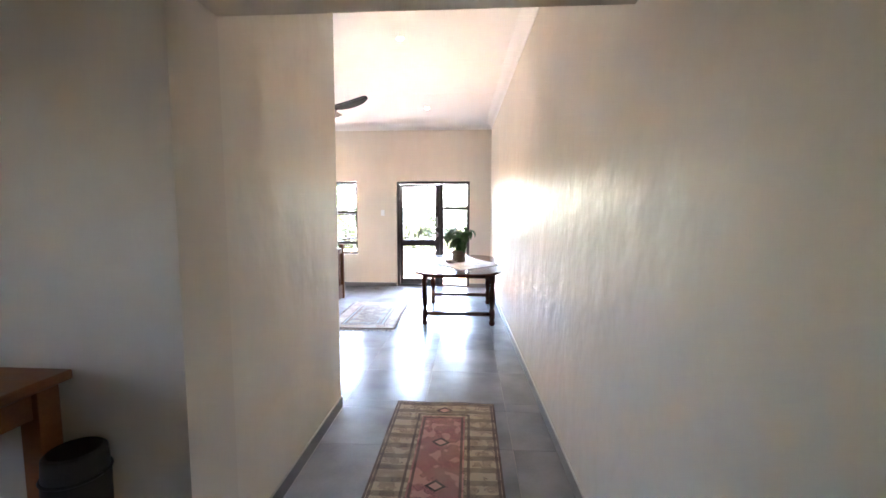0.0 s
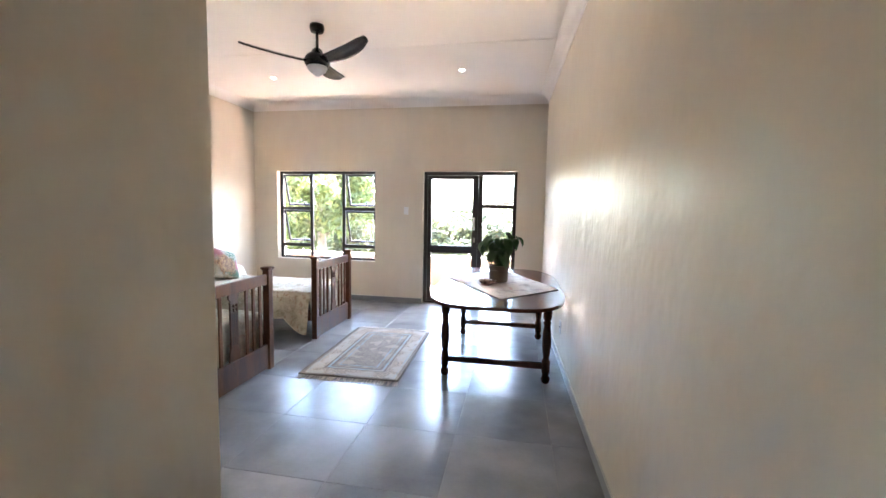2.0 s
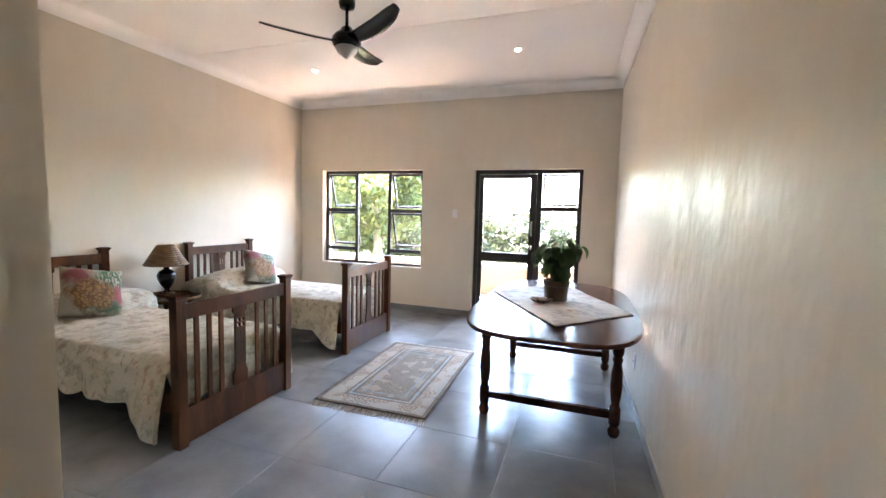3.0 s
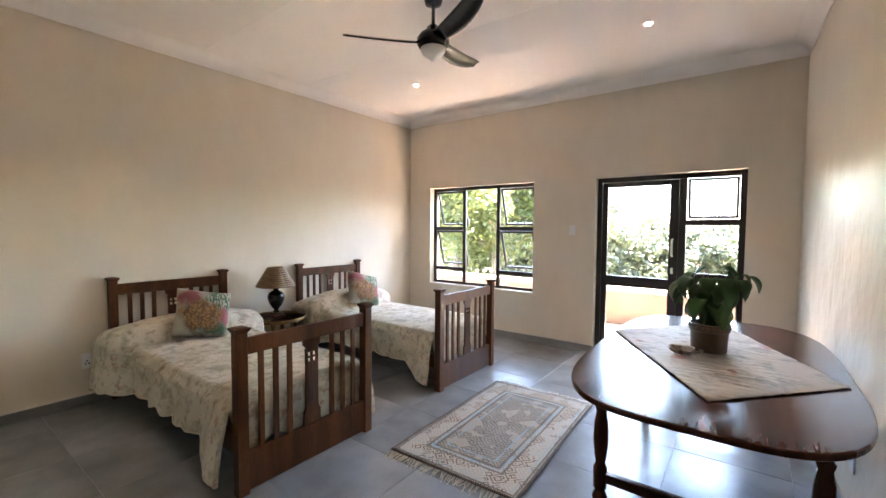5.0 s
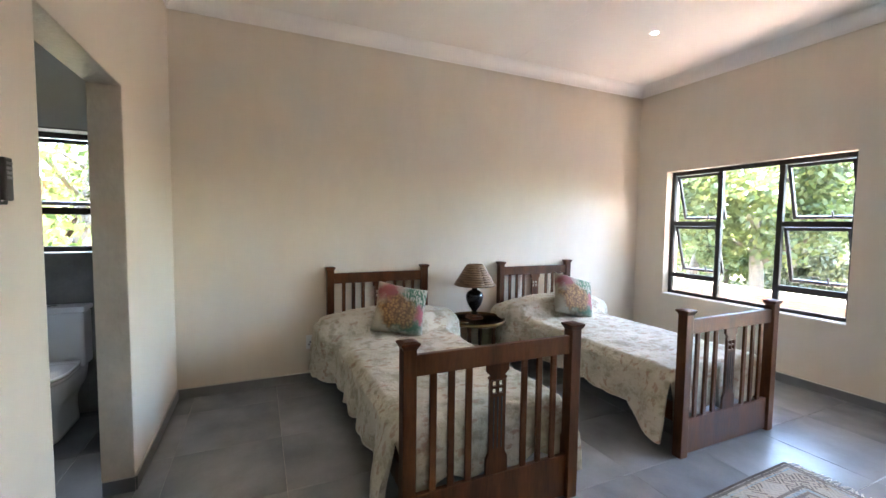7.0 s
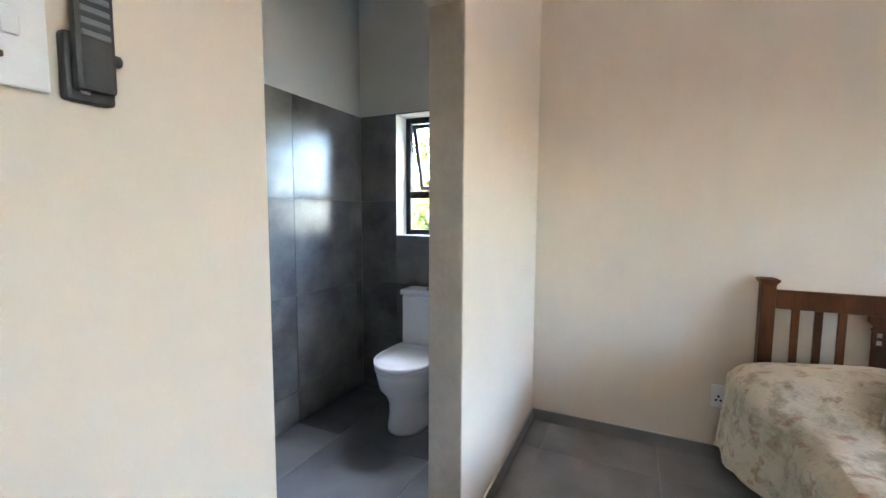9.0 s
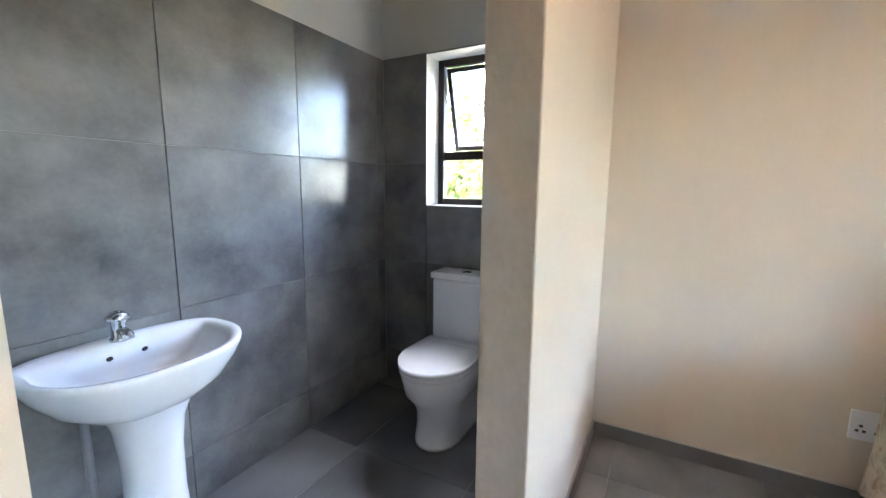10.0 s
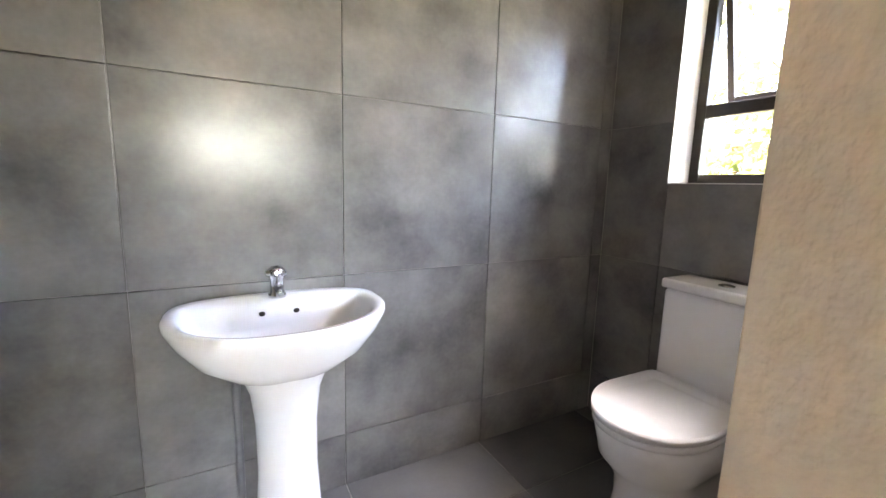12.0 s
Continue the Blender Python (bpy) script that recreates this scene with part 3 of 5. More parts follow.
def bedroom_window():
    w = thing("window_1", "dark bronze aluminium window with four open sashes", "window", (0, YN + 0.115, 0), kind="structure")
    x0, x1, z0, z1 = WIN
    a, b, f, t1, t2 = -3.185, -2.615, 0.045, 1.475, 0.865
    part("window_frame", bars([(x0, x0 + f, z0, z1), (x1 - f, x1, z0, z1), (x0 + f, x1 - f, z1 - f, z1), (x0 + f, x1 - f, z0, z0 + f)]), bronze, w)
    for m in (a, b):
        part("mullion", bars([(m - 0.024, m + 0.024, z0 + f, z1 - f)]), bronze, w)
    for u, v in ((x0 + f, a - 0.024), (b + 0.024, x1 - f)):
        for t in (t1, t2):
            part("transom", bars([(u, v, t - 0.026, t + 0.026)]), bronze, w)
        sash(w, u + 0.004, v - 0.004, t1 + 0.03, z1 - f - 0.004, 0.012, 17)
        sash(w, u + 0.004, v - 0.004, t2 + 0.03, t1 - 0.03, 0.012, 17)
        pane(w, u, v, z0 + f, t2 - 0.026)
    pane(w, a + 0.024, b - 0.024, z0 + f, z1 - f)
    part("window_sill", box(x0, x1, -0.112, -0.024, z0 - 0.0, z0 + 0.012, 0.003, 1), cornice_paint, w, "white plastered sill")


def glazed_door():
    d = thing("door_1", "dark bronze glazed terrace door with an open sidelight", "door", (0, YN + 0.115, 0), kind="structure")
    x0, x1, z0, z1 = DOOR
    f = 0.055
    part("door_frame", bars([(x0, x0 + f, z0, z1), (x1 - f, x1, z0, z1), (x0 + f, x1 - f, z1 - f, z1), (x0 + f, x1 - f, z0, 0.03)], 0.03), bronze, d)
    part("mullion", bars([(-0.405, -0.335, 0.03, z1 - f)], 0.03), bronze, d)
    l0, l1, zt = x0 + f + 0.003, -0.408, z1 - f - 0.004
    leaf = part("door_leaf", bars([(l0, l0 + 0.06, 0.035, zt), (l1 - 0.085, l1, 0.035, zt), (l0 + 0.06, l1 - 0.085, zt - 0.055, zt), (l0 + 0.06, l1 - 0.085, 0.035, 0.15), (l0 + 0.06, l1 - 0.085, 0.81, 0.93)]), bronze, d)
    pane(leaf, l0 + 0.06, l1 - 0.085, 0.15, 0.81)
    pane(leaf, l0 + 0.06, l1 - 0.085, 0.93, zt - 0.055)
    hx = l1 - 0.05
    part("door_handle", tube([(hx, -0.02, 1.19), (hx, -0.06, 1.20), (hx, -0.07, 1.25), (hx, -0.07, 1.32), (hx, -0.06, 1.36), (hx, -0.02, 1.37)], 0.011), white_plastic, leaf, "pale pull handle")
    part("lock", box(hx - 0.014, hx + 0.014, -0.03, -0.02, 0.99, 1.06, 0.003), chrome, leaf)
    s0, s1 = -0.335, x1 - f
    for t in (1.555, 0.985):
        part("transom", bars([(s0, s1, t - 0.03, t + 0.03)], 0.026), bronze, d)
    sash(d, s0 + 0.004, s1 - 0.004, 1.59, zt, 0.012, 12)
    pane(d, s0, s1, 1.015, 1.525)
    pane(d, s0, s1, 0.03, 0.955)


def bath_window():
    w = thing("window_2", "small dark bronze window with an open upper sash", "window", (XW - 0.15, 0, 0), 90, kind="structure")
    x0, x1, z0, z1 = BWIN
    f, t = 0.042, 1.50
    part("window_frame", bars([(x0, x0 + f, z0, z1), (x1 - f, x1, z0, z1), (x0 + f, x1 - f, z1 - f, z1), (x0 + f, x1 - f, z0, z0 + f)]), bronze, w)
    part("transom", bars([(x0 + f, x1 - f, t - 0.026, t + 0.026)]), bronze, w)
    sash(w, x0 + f + 0.004, x1 - f - 0.004, t + 0.03, z1 - f - 0.004, 0.012, 15)
    pane(w, x0 + f, x1 - f, z0 + f, t - 0.026)


bedroom_window()
glazed_door()
bath_window()

# unseen fill lamps added above the terrace and beside the bathroom, for open-sky light
sky_lamp("sky_fill_window", ((WIN[0] + WIN[1]) / 2, YN + 1.45, 2.85), ((WIN[0] + WIN[1]) / 2, YN - 0.9, 1.35), 1.9, 1.0, P_WIN)
sky_lamp("sky_fill_door", ((DOOR[0] + DOOR[1]) / 2, YN + 1.45, 2.85), ((DOOR[0] + DOOR[1]) / 2, YN - 0.9, 1.2), 1.7, 1.0, P_DOOR)
sky_lamp("sky_fill_bath", (XW - 1.25, 2.63, 3.0), (XW + 0.6, 2.63, 1.5), 1.0, 0.8, P_BATH)


# ---- fixtures ----
def downlight(x, y):
    d = thing("downlight", "small round recessed ceiling downlight, switched on", "downlight", (x, y, CEIL), group="recessed ceiling downlights")
    part("trim_ring", lathe([(0.042, 0.0), (0.042, -0.004), (0.034, -0.006), (0.022, -0.002), (0.022, 0.0)], 20), cornice_paint, d, smooth=True)
    part("lens", lathe([(0.021, -0.001), (0.021, -0.004), (0.014, -0.005)], 16), lamp_glow, d, "glowing lens")
    return d


first = downlight(-0.51, 4.48)
for p in ((-0.52, 7.15), (-3.01, 7.15), (-3.01, 4.48)):
    copy_thing(first, pose(*p, CEIL))
for p in ((-0.51, 4.48), (-0.52, 7.15), (-3.01, 7.15), (-3.01, 4.48)):
    lp = new("downlight_lamp", bpy.data.lights.new("downlight_lamp", "SPOT"))
    lp.data.energy, lp.data.spot_size, lp.data.spot_blend, lp.data.color, lp.data.shadow_soft_size = P_DOWN, radians(100), 0.6, (1, 0.86, 0.7), 0.03
    lp.matrix_world = look((*p, CEIL - 0.02), (*p, 0))


def ceiling_fan():
    f = thing("ceiling_fan", "black three-blade ceiling fan with a frosted lamp", "ceiling fan", (-1.70, 5.80, CEIL))
    part("canopy", lathe([(0.02, 0.0), (0.065, 0.0), (0.068, -0.03), (0.058, -0.062), (0.022, -0.07)], 24), black_metal, f, smooth=True)
    part("downrod", lathe([(0.013, -0.065), (0.013, -0.235)], 12), black_metal, f, smooth=True)
    part("motor_housing", lathe([(0.022, -0.205), (0.045, -0.225), (0.055, -0.25), (0.095, -0.275), (0.118, -0.31), (0.118, -0.345), (0.10, -0.372), (0.09, -0.378)], 32), black_metal, f, smooth=True)
    part("lamp_dome", lathe([(0.092, -0.372), (0.09, -0.392), (0.076, -0.418), (0.05, -0.436), (0.015, -0.464)], 28), frosted, f, "frosted white lamp dome", True)
    for ang in (90, 210, 330):
        def blade(u, v):
            r = 0.10 + 0.56 * u
            wid = (0.05 + 0.075 * math.sin(math.pi * min(1, 0.15 + u * 0.75)) ** 0.8) * (1 - 0.25 * max(0, u - 0.85) / 0.15)
            y = (v - 0.5) * wid + 0.05 * math.sin(u * 2.2)
            return (r, y, -0.325 + 0.06 * u * u + (v - 0.5) * wid * -0.42 + 0.01 * math.sin(math.pi * v))
        b = part("blade", sheet(blade, 18, 6, 0.008), black_metal, f, smooth=True)
        b.matrix_basis = pose(0, 0, 0, 0, 0, ang)


ceiling_fan()


def wall_plate(name, label, at, turn, w, h, marks):
    t = thing(name, label, "wall plate", at, turn)
    part("plate", box(-w / 2, w / 2, -0.009, 0, -h / 2, h / 2, 0.003), white_plastic, t)
    for x, z, a, c, mt in marks:
        part({white_plastic.name: "switch_rocker", brass.name: "screw"}.get(mt.name, "socket_hole_shade"), box(x - a / 2, x + a / 2, -0.0125, -0.008, z - c / 2, z + c / 2, 0.001, 1), mt, t)
    return t


wall_plate("light_switch", "white plastic light switch between window and door", (-1.528, YN, 1.465), 0, 0.075, 0.118, [(0, 0.0, 0.022, 0.04, white_plastic)])
wall_plate("switch_panel", "white plastic switch panel beside the bathroom doorway", (-1.717, YS, 1.54), 180, 0.078, 0.125, [(-0.011, 0.0, 0.014, 0.026, white_plastic), (0.009, 0.0, 0.014, 0.026, white_plastic), (0.0, -0.034, 0.006, 0.006, brass), (0.0, 0.034, 0.006, 0.006, brass)])
# Small black blocks on the plate paint the shade of the socket holes.
wall_plate("power_socket", "white double power socket above the skirting", (XW, 4.345, 0.36), 90, 0.125, 0.125,
           [(sx + dx, dz, 0.011, 0.011, recess_shade_black) for sx in (-0.028, 0.030) for dx, dz in ((0, 0.0), (-0.011, -0.022), (0.011, -0.022))] + [(-0.028, 0.035, 0.014, 0.02, white_plastic), (0.03, 0.035, 0.014, 0.02, white_plastic)])
wall_plate("low_power_socket", "white power socket low on the wall behind the table", (east(6.15), 6.15, 0.36), -90 + math.degrees(math.atan(EAST_SKEW)), 0.075, 0.12, [(0, 0, 0.011, 0.011, recess_shade_black)])


def remote_box():
    t = thing("fan_control", "dark brown fan control in a wall holder beside the switch", "wall control", (-1.788, YS, 1.535), 180)
    part("holder", box(-0.023, 0.023, -0.018, 0, -0.060, 0.012, 0.004), dark_plastic, t)
    body = part("body", box(-0.019, 0.019, -0.032, -0.0185, -0.050, 0.062, 0.005), dark_plastic, t)
    for k in range(4):
        part("button", box(-0.014, 0.014, -0.0335, -0.0315, 0.006 + k * 0.0125, 0.013 + k * 0.0125, 0.001, 1), grey_hose, body)
    part("label", box(-0.012, -0.002, -0.0195, -0.0175, -0.052, -0.03, 0.001, 1), white_plastic, t, "small pale sticker")
    part("knob", moved(lathe([(0.007, 0.0), (0.007, 0.008), (0.005, 0.010)], 12), pose(0.023, -0.012, -0.006, 0, 90, 0)), dark_plastic, t)


remote_box()


# ---- bedroom things ----
def bed(x, y, label_extra):
    """A wooden single bed, head at -x; origin on the floor at its middle."""
    t = thing("single_bed", "dark-stained slatted wooden single bed " + label_extra, "bed", (x, y, 0), group="pair of single beds")
    W, L = 0.455, 1.06

    def end(xc, h, rail_lo, low0, low1):
        for s in (-1, 1):
            part("post", joined(
                box(xc - 0.031, xc + 0.031, s * W - 0.031, s * W + 0.031, 0, h - 0.035, 0.004),
                moved(lathe([(0.042, h - 0.036), (0.050, h - 0.026), (0.060, h - 0.014), (0.060, h - 0.006), (0.035, h)], 4), pose(xc, s * W, 0, 0, 0, 45))), dark_wood, t)
        part("top_rail", box(xc - 0.016, xc + 0.016, -W + 0.031, W - 0.031, rail_lo, rail_lo + 0.095, 0.006), dark_wood, t)
        part("bottom_rail", box(xc - 0.014, xc + 0.014, -W + 0.031, W - 0.031, low0, low1, 0.005), dark_wood, t)
        for yy in (-0.335, -0.245, -0.155, 0.155, 0.245, 0.335):
            part("slat", box(xc - 0.008, xc + 0.008, yy - 0.016, yy + 0.016, low1 - 0.005, rail_lo + 0.005, 0.002, 1), dark_wood, t)
        z0, z1 = low1 - 0.005, rail_lo + 0.005
        zs = z1 - z0
        foot_part = [(-0.062, 0), (0.062, 0), (0.060, 0.15), (0.045, 0.20), (0.045, 0.72), (-0.045, 0.72), (-0.045, 0.20), (-0.060, 0.15)]
        cap_part = [(-0.045, 0.85), (0.045, 0.85), (0.052, 0.87), (0.040, 0.89), (0.062, 0.93), (0.062, 1.0), (-0.062, 1.0), (-0.062, 0.93), (-0.040, 0.89), (-0.052, 0.87)]
        upright = Matrix.Translation((xc, 0, 0)) @ Matrix(((0, 0, 1, 0), (1, 0, 0, 0), (0, 1, 0, 0), (0, 0, 0, 1)))
        zc = z0 + 0.785 * zs
        holes = [(cy - 0.0125, cy + 0.0125, zc + dz - 0.0125, zc + dz + 0.0125) for cy in (-0.018, 0.018) for dz in (-0.018, 0.018)]
        sp = part("splat", joined(*[moved(slab([(a, z0 + b * zs) for a, b in o], -0.008, 0.008, 0.0015, 1), upright) for o in (foot_part, cap_part)],
                                  pierced("x", xc - 0.008, 0.016, -0.045, 0.045, z0 + 0.72 * zs, z0 + 0.85 * zs, holes)), dark_wood, t)
        # Raised black strips paint in the shade of the carved grooves.
        for gy in (-0.022, 0.0, 0.022):
            part("groove_shade", box(xc - 0.0095, xc + 0.0095, gy - 0.003, gy + 0.003, z0 + 0.24 * zs, z0 + 0.70 * zs, 0.001, 1), recess_shade_black, sp)

    end(-L, 1.04, 0.885, 0.28, 0.36)
    end(L, 0.935, 0.775, 0.012, 0.235)
    for s in (-1, 1):
        part("side_rail", box(-L + 0.02, L - 0.02, s * (W - 0.012) - 0.012, s * (W - 0.012) + 0.012, 0.20, 0.32, 0.004), dark_wood, t)
    part("mattress", box(-L + 0.035, L - 0.105, -W + 0.03, W - 0.03, 0.24, 0.50, 0.04, 3), mattress_cloth, t, "dark mattress base")
    return t


def bedspread(x, y, seed, group):
    """A scalloped quilt: over the mattress, down both sides, humped over a pillow at the head."""
    W, L, top = 0.455, 1.0, 0.525
    rnd = random.Random(seed)
    ph = [rnd.uniform(0, 6.28) for _ in range(6)]

    def fn(u, v):
        x_ = -L + 0.01 + u * (2 * L + 0.27)
        over = max(0.0, x_ - (L - 0.02))
        u = min(1.0, (x_ + L) / (2 * L))
        head = max(0.0, min(1.0, (0.56 - (x_ + L)) / 0.17))
        head = head * head * (3 - 2 * head)
        hump = 0.19 * head * (0.65 + 0.35 * math.sin(math.pi * min(1, max(0, (x_ + L) / 0.56))))
        half = W + 0.012 + 0.13 * head
        drop = 0.27 + 0.008 * math.sin(u * 44 + ph[0]) + 0.022 * abs(math.sin(u * 30 + ph[1]))
        foot = min(1.0, max(0.0, (u - 0.84) / 0.12))
        foot = foot * foot * (3 - 2 * foot)
        drop += 0.13 * foot
        drop += 0.13 * head
        total = 2 * (half + drop)
        s = (v - 0.5) * total
        sgn = 1 if s >= 0 else -1
        a = abs(s)
        z0 = top + hump
        crown = -0.07 * head * (a / half) ** 2 if a < half else -0.07 * head
        r = 0.045
        if a <= half - r:
            yy, z = a, z0 + crown
        elif a <= half + r * 0.57:
            q = (a - half + r) / (r * 1.57) * math.pi / 2
            yy, z = half - r + r * math.sin(q), z0 + crown - r + r * math.cos(q)
        else:
            d = a - half - r * 0.57
            fold = math.sin(x_ * 15 + ph[2] + sgn) * 0.6 + math.sin(x_ * 31 + ph[3]) * 0.4
            yy = half + 0.022 + d * 0.10 + (0.018 * fold + 0.05 * foot) * min(1, d / 0.2)
            z = z0 + crown - r - d
        z += 0.006 * noise.noise(Vector((x_ * 7, s * 7, seed))) + 0.004 * noise.noise(Vector((x_ * 19, s * 19, seed)))
        side_d = max(0.0, a - half)
        z -= over * max(0.0, 1 - side_d / 0.04) * (1 + 0.08 * math.sin(s * 24 + ph[4]))
        x_ = min(x_, L - 0.02 + 0.03 * (1 - math.exp(-over / 0.03)) + 0.004 * math.sin(s * 17 + ph[5]))
        return (x_, sgn * yy, max(z, 0.03))

    def lining(u, v):
        p = fn(u, v)
        return (p[0] * 0.994, p[1] * 0.985, p[2] - 0.007)
    bm = joined(sheet(fn, 120, 84), sheet(lining, 120, 84))
    ob = part("bedspread", bm, bedspread_mat, smooth=True)
    ob.matrix_basis = pose(x, y, 0)
    for v in (0.0, 1.0):
        part("hem_binding", tube([fn(i / 70, v) for i in range(60)], 0.0045, 5), fringe_wool, ob, "cream bound scalloped hem", True)
    return tagged(ob, "faded cream floral quilted bedspread with scalloped hem", "bedspread", group)


def cushion(x, y, z, lean, turn, spin):
    def side(sg):
        def fn(u, v):
            a, b = u * 2 - 1, v * 2 - 1
            k = max(0.0, (1 - a ** 4) * (1 - b ** 4)) ** 0.55
            pinch = 1 - 0.07 * (1 - abs(a)) * abs(b) ** 3 - 0.07 * (1 - abs(b)) * abs(a) ** 3
            p = Vector((a * 0.215 * pinch, b * 0.215 * pinch, 0))
            p.z = sg * (0.075 * k + 0.004 * noise.noise(Vector((a * 3, b * 3, sg))) * k)
            return p
        return fn
    bm = joined(sheet(side(1), 28, 28), sheet(side(-1), 28, 28))
    bmesh.ops.remove_doubles(bm, verts=bm.verts, dist=0.0005)
    bmesh.ops.recalc_face_normals(bm, faces=bm.faces)
    ob = part("cushion", bm, cushion_mat, smooth=True)
    ob.matrix_basis = pose(x, y, z, 0, 0, turn) @ pose(0, 0, 0, lean, 0, 0) @ pose(0, 0, 0, 0, 0, spin)
    return tagged(ob, "square cushion with coral, mustard and green tropical print", "cushion", "printed cushions")


BED1, BED2 = (-3.05, 4.945), (-3.06, 6.755)
bed(*BED1, "standing near the bathroom")
bed(*BED2, "standing near the window")
bedspread(*BED1, 3, "floral bedspreads")
bedspread(*BED2, 8, "floral bedspreads")
cushion(BED1[0] - 0.52, BED1[1] + 0.03, 0.72, 62, 84, -14)
cushion(BED2[0] - 0.50, BED2[1] + 0.06, 0.72, 62, 88, -18)


def side_table(x, y):
    t = thing("bedside_table", "small dark round bedside table with raised brass rim", "side table", (x, y, 0))
    part("tabletop", lathe([(0.01, 0.475), (0.27, 0.475), (0.285, 0.482), (0.285, 0.492), (0.27, 0.498), (0.01, 0.498)], 40), dark_wood, t, smooth=False)
    bm = lathe([(0.283, 0.492), (0.292, 0.492), (0.297, 0.512), (0.289, 0.516), (0.281, 0.498)], 40)
    part("rim", bm, brass, t, "thin brass rim", True)
    for k in range(4):
        a = math.radians(45 + 90 * k)
        leg = part("leg", lathe([(0.014, 0), (0.02, 0.03), (0.016, 0.10), (0.024, 0.16), (0.016, 0.20), (0.022, 0.32), (0.016, 0.40), (0.024, 0.44), (0.024, 0.476)], 12), dark_wood, t, smooth=True)
        leg.matrix_basis = pose(0.19 * math.cos(a), 0.19 * math.sin(a), 0)
    part("shelf", lathe([(0.01, 0.17), (0.20, 0.17), (0.205, 0.18), (0.20, 0.19), (0.01, 0.19)], 28), dark_wood, t)


def table_lamp(x, y, z):
    t = thing("table_lamp", "dark urn table lamp with a woven wicker shade", "table lamp", (x, y, z))
    part("base", joined(box(-0.065, 0.065, -0.065, 0.065, 0, 0.03, 0.006), box(-0.05, 0.05, -0.05, 0.05, 0.03, 0.05, 0.006)), dark_wood, t, "square wooden foot")
    part("urn", lathe([(0.03, 0.05), (0.035, 0.062), (0.02, 0.075), (0.032, 0.095), (0.062, 0.135), (0.084, 0.19), (0.088, 0.23), (0.074, 0.265), (0.045, 0.285), (0.025, 0.295), (0.028, 0.31), (0.014, 0.32), (0.012, 0.37)], 28), black_metal, t, "glossy black urn body", True)
    sh = part("shade", lathe([(0.195, 0.335), (0.2, 0.34), (0.085, 0.54), (0.08, 0.545), (0.076, 0.54), (0.19, 0.338)], 36), wicker, t, "brown woven wicker shade")
    for k in range(9):
        f = k / 9
        r = 0.2 - 0.115 * f + 0.002
        ring = []
        for i in range(25):
            a = 2 * math.pi * i / 24
            ring.append((r * math.cos(a), r * math.sin(a), 0.345 + 0.19 * f + 0.004 * math.sin(a * 12 + k * 3.14)))
        part("weave_strand", tube(ring, 0.0055, 5), wicker, sh, smooth=True)


side_table(-3.86, 5.85)
table_lamp(-3.90, 5.86, 0.498)
coaster = part("brass_dish", lathe([(0.02, 0.0), (0.045, 0.004), (0.05, 0.014), (0.046, 0.015), (0.02, 0.007)], 20), brass, smooth=True)
coaster.matrix_basis = pose(-3.78, 5.68, 0.498)
tagged(coaster, "small brass dish on the bedside table", "dish")


def rug(name, mat_, x, y, w, h, turn, label, fringe, seed):
    ob = thing(name, label, "rug", (x, y, 0), turn)

    def fn(u, v):
        px, py = (u - 0.5) * w, (v - 0.5) * h
        wav = 0.006 * noise.noise(Vector((px * 1.5, py * 1.5, seed)))
        return (px + wav, py + wav, 0.010 + 0.004 * noise.noise(Vector((px * 4, py * 4, seed))))
    part("weave", sheet(fn, 30, 44, -0.007), mat_, ob, smooth=True)
    if fringe:
        rnd = random.Random(seed)
        strands = []
        for e in (-1, 1):
            for k in range(int(w / 0.012)):
                px = -w / 2 + 0.006 + k * 0.012
                ln, dx = rnd.uniform(0.05, 0.085), rnd.uniform(-0.03, 0.03)
                strands.append(tube([(px, e * (h / 2 - 0.004), 0.010), (px + dx * 0.5, e * (h / 2 + ln * 0.5), 0.007), (px + dx, e * (h / 2 + ln), 0.004)], [0.0035, 0.003, 0.0022], 4))
        fr = part("fringe", joined(*strands), fringe_wool, ob, "knotted cream fringe")
        tagged(fr, kind="stuff")
    return ob


rug("rug", rug_mat, -1.22, 6.07, 0.90, 1.50, 1.5, "faded patterned wool rug with cream fringe", True, 5)
rug("runner_rug", runner_mat, 0.005, 2.58, 0.74, 1.60, 0, "red and cream patterned wool runner in the hallway", False, 9)


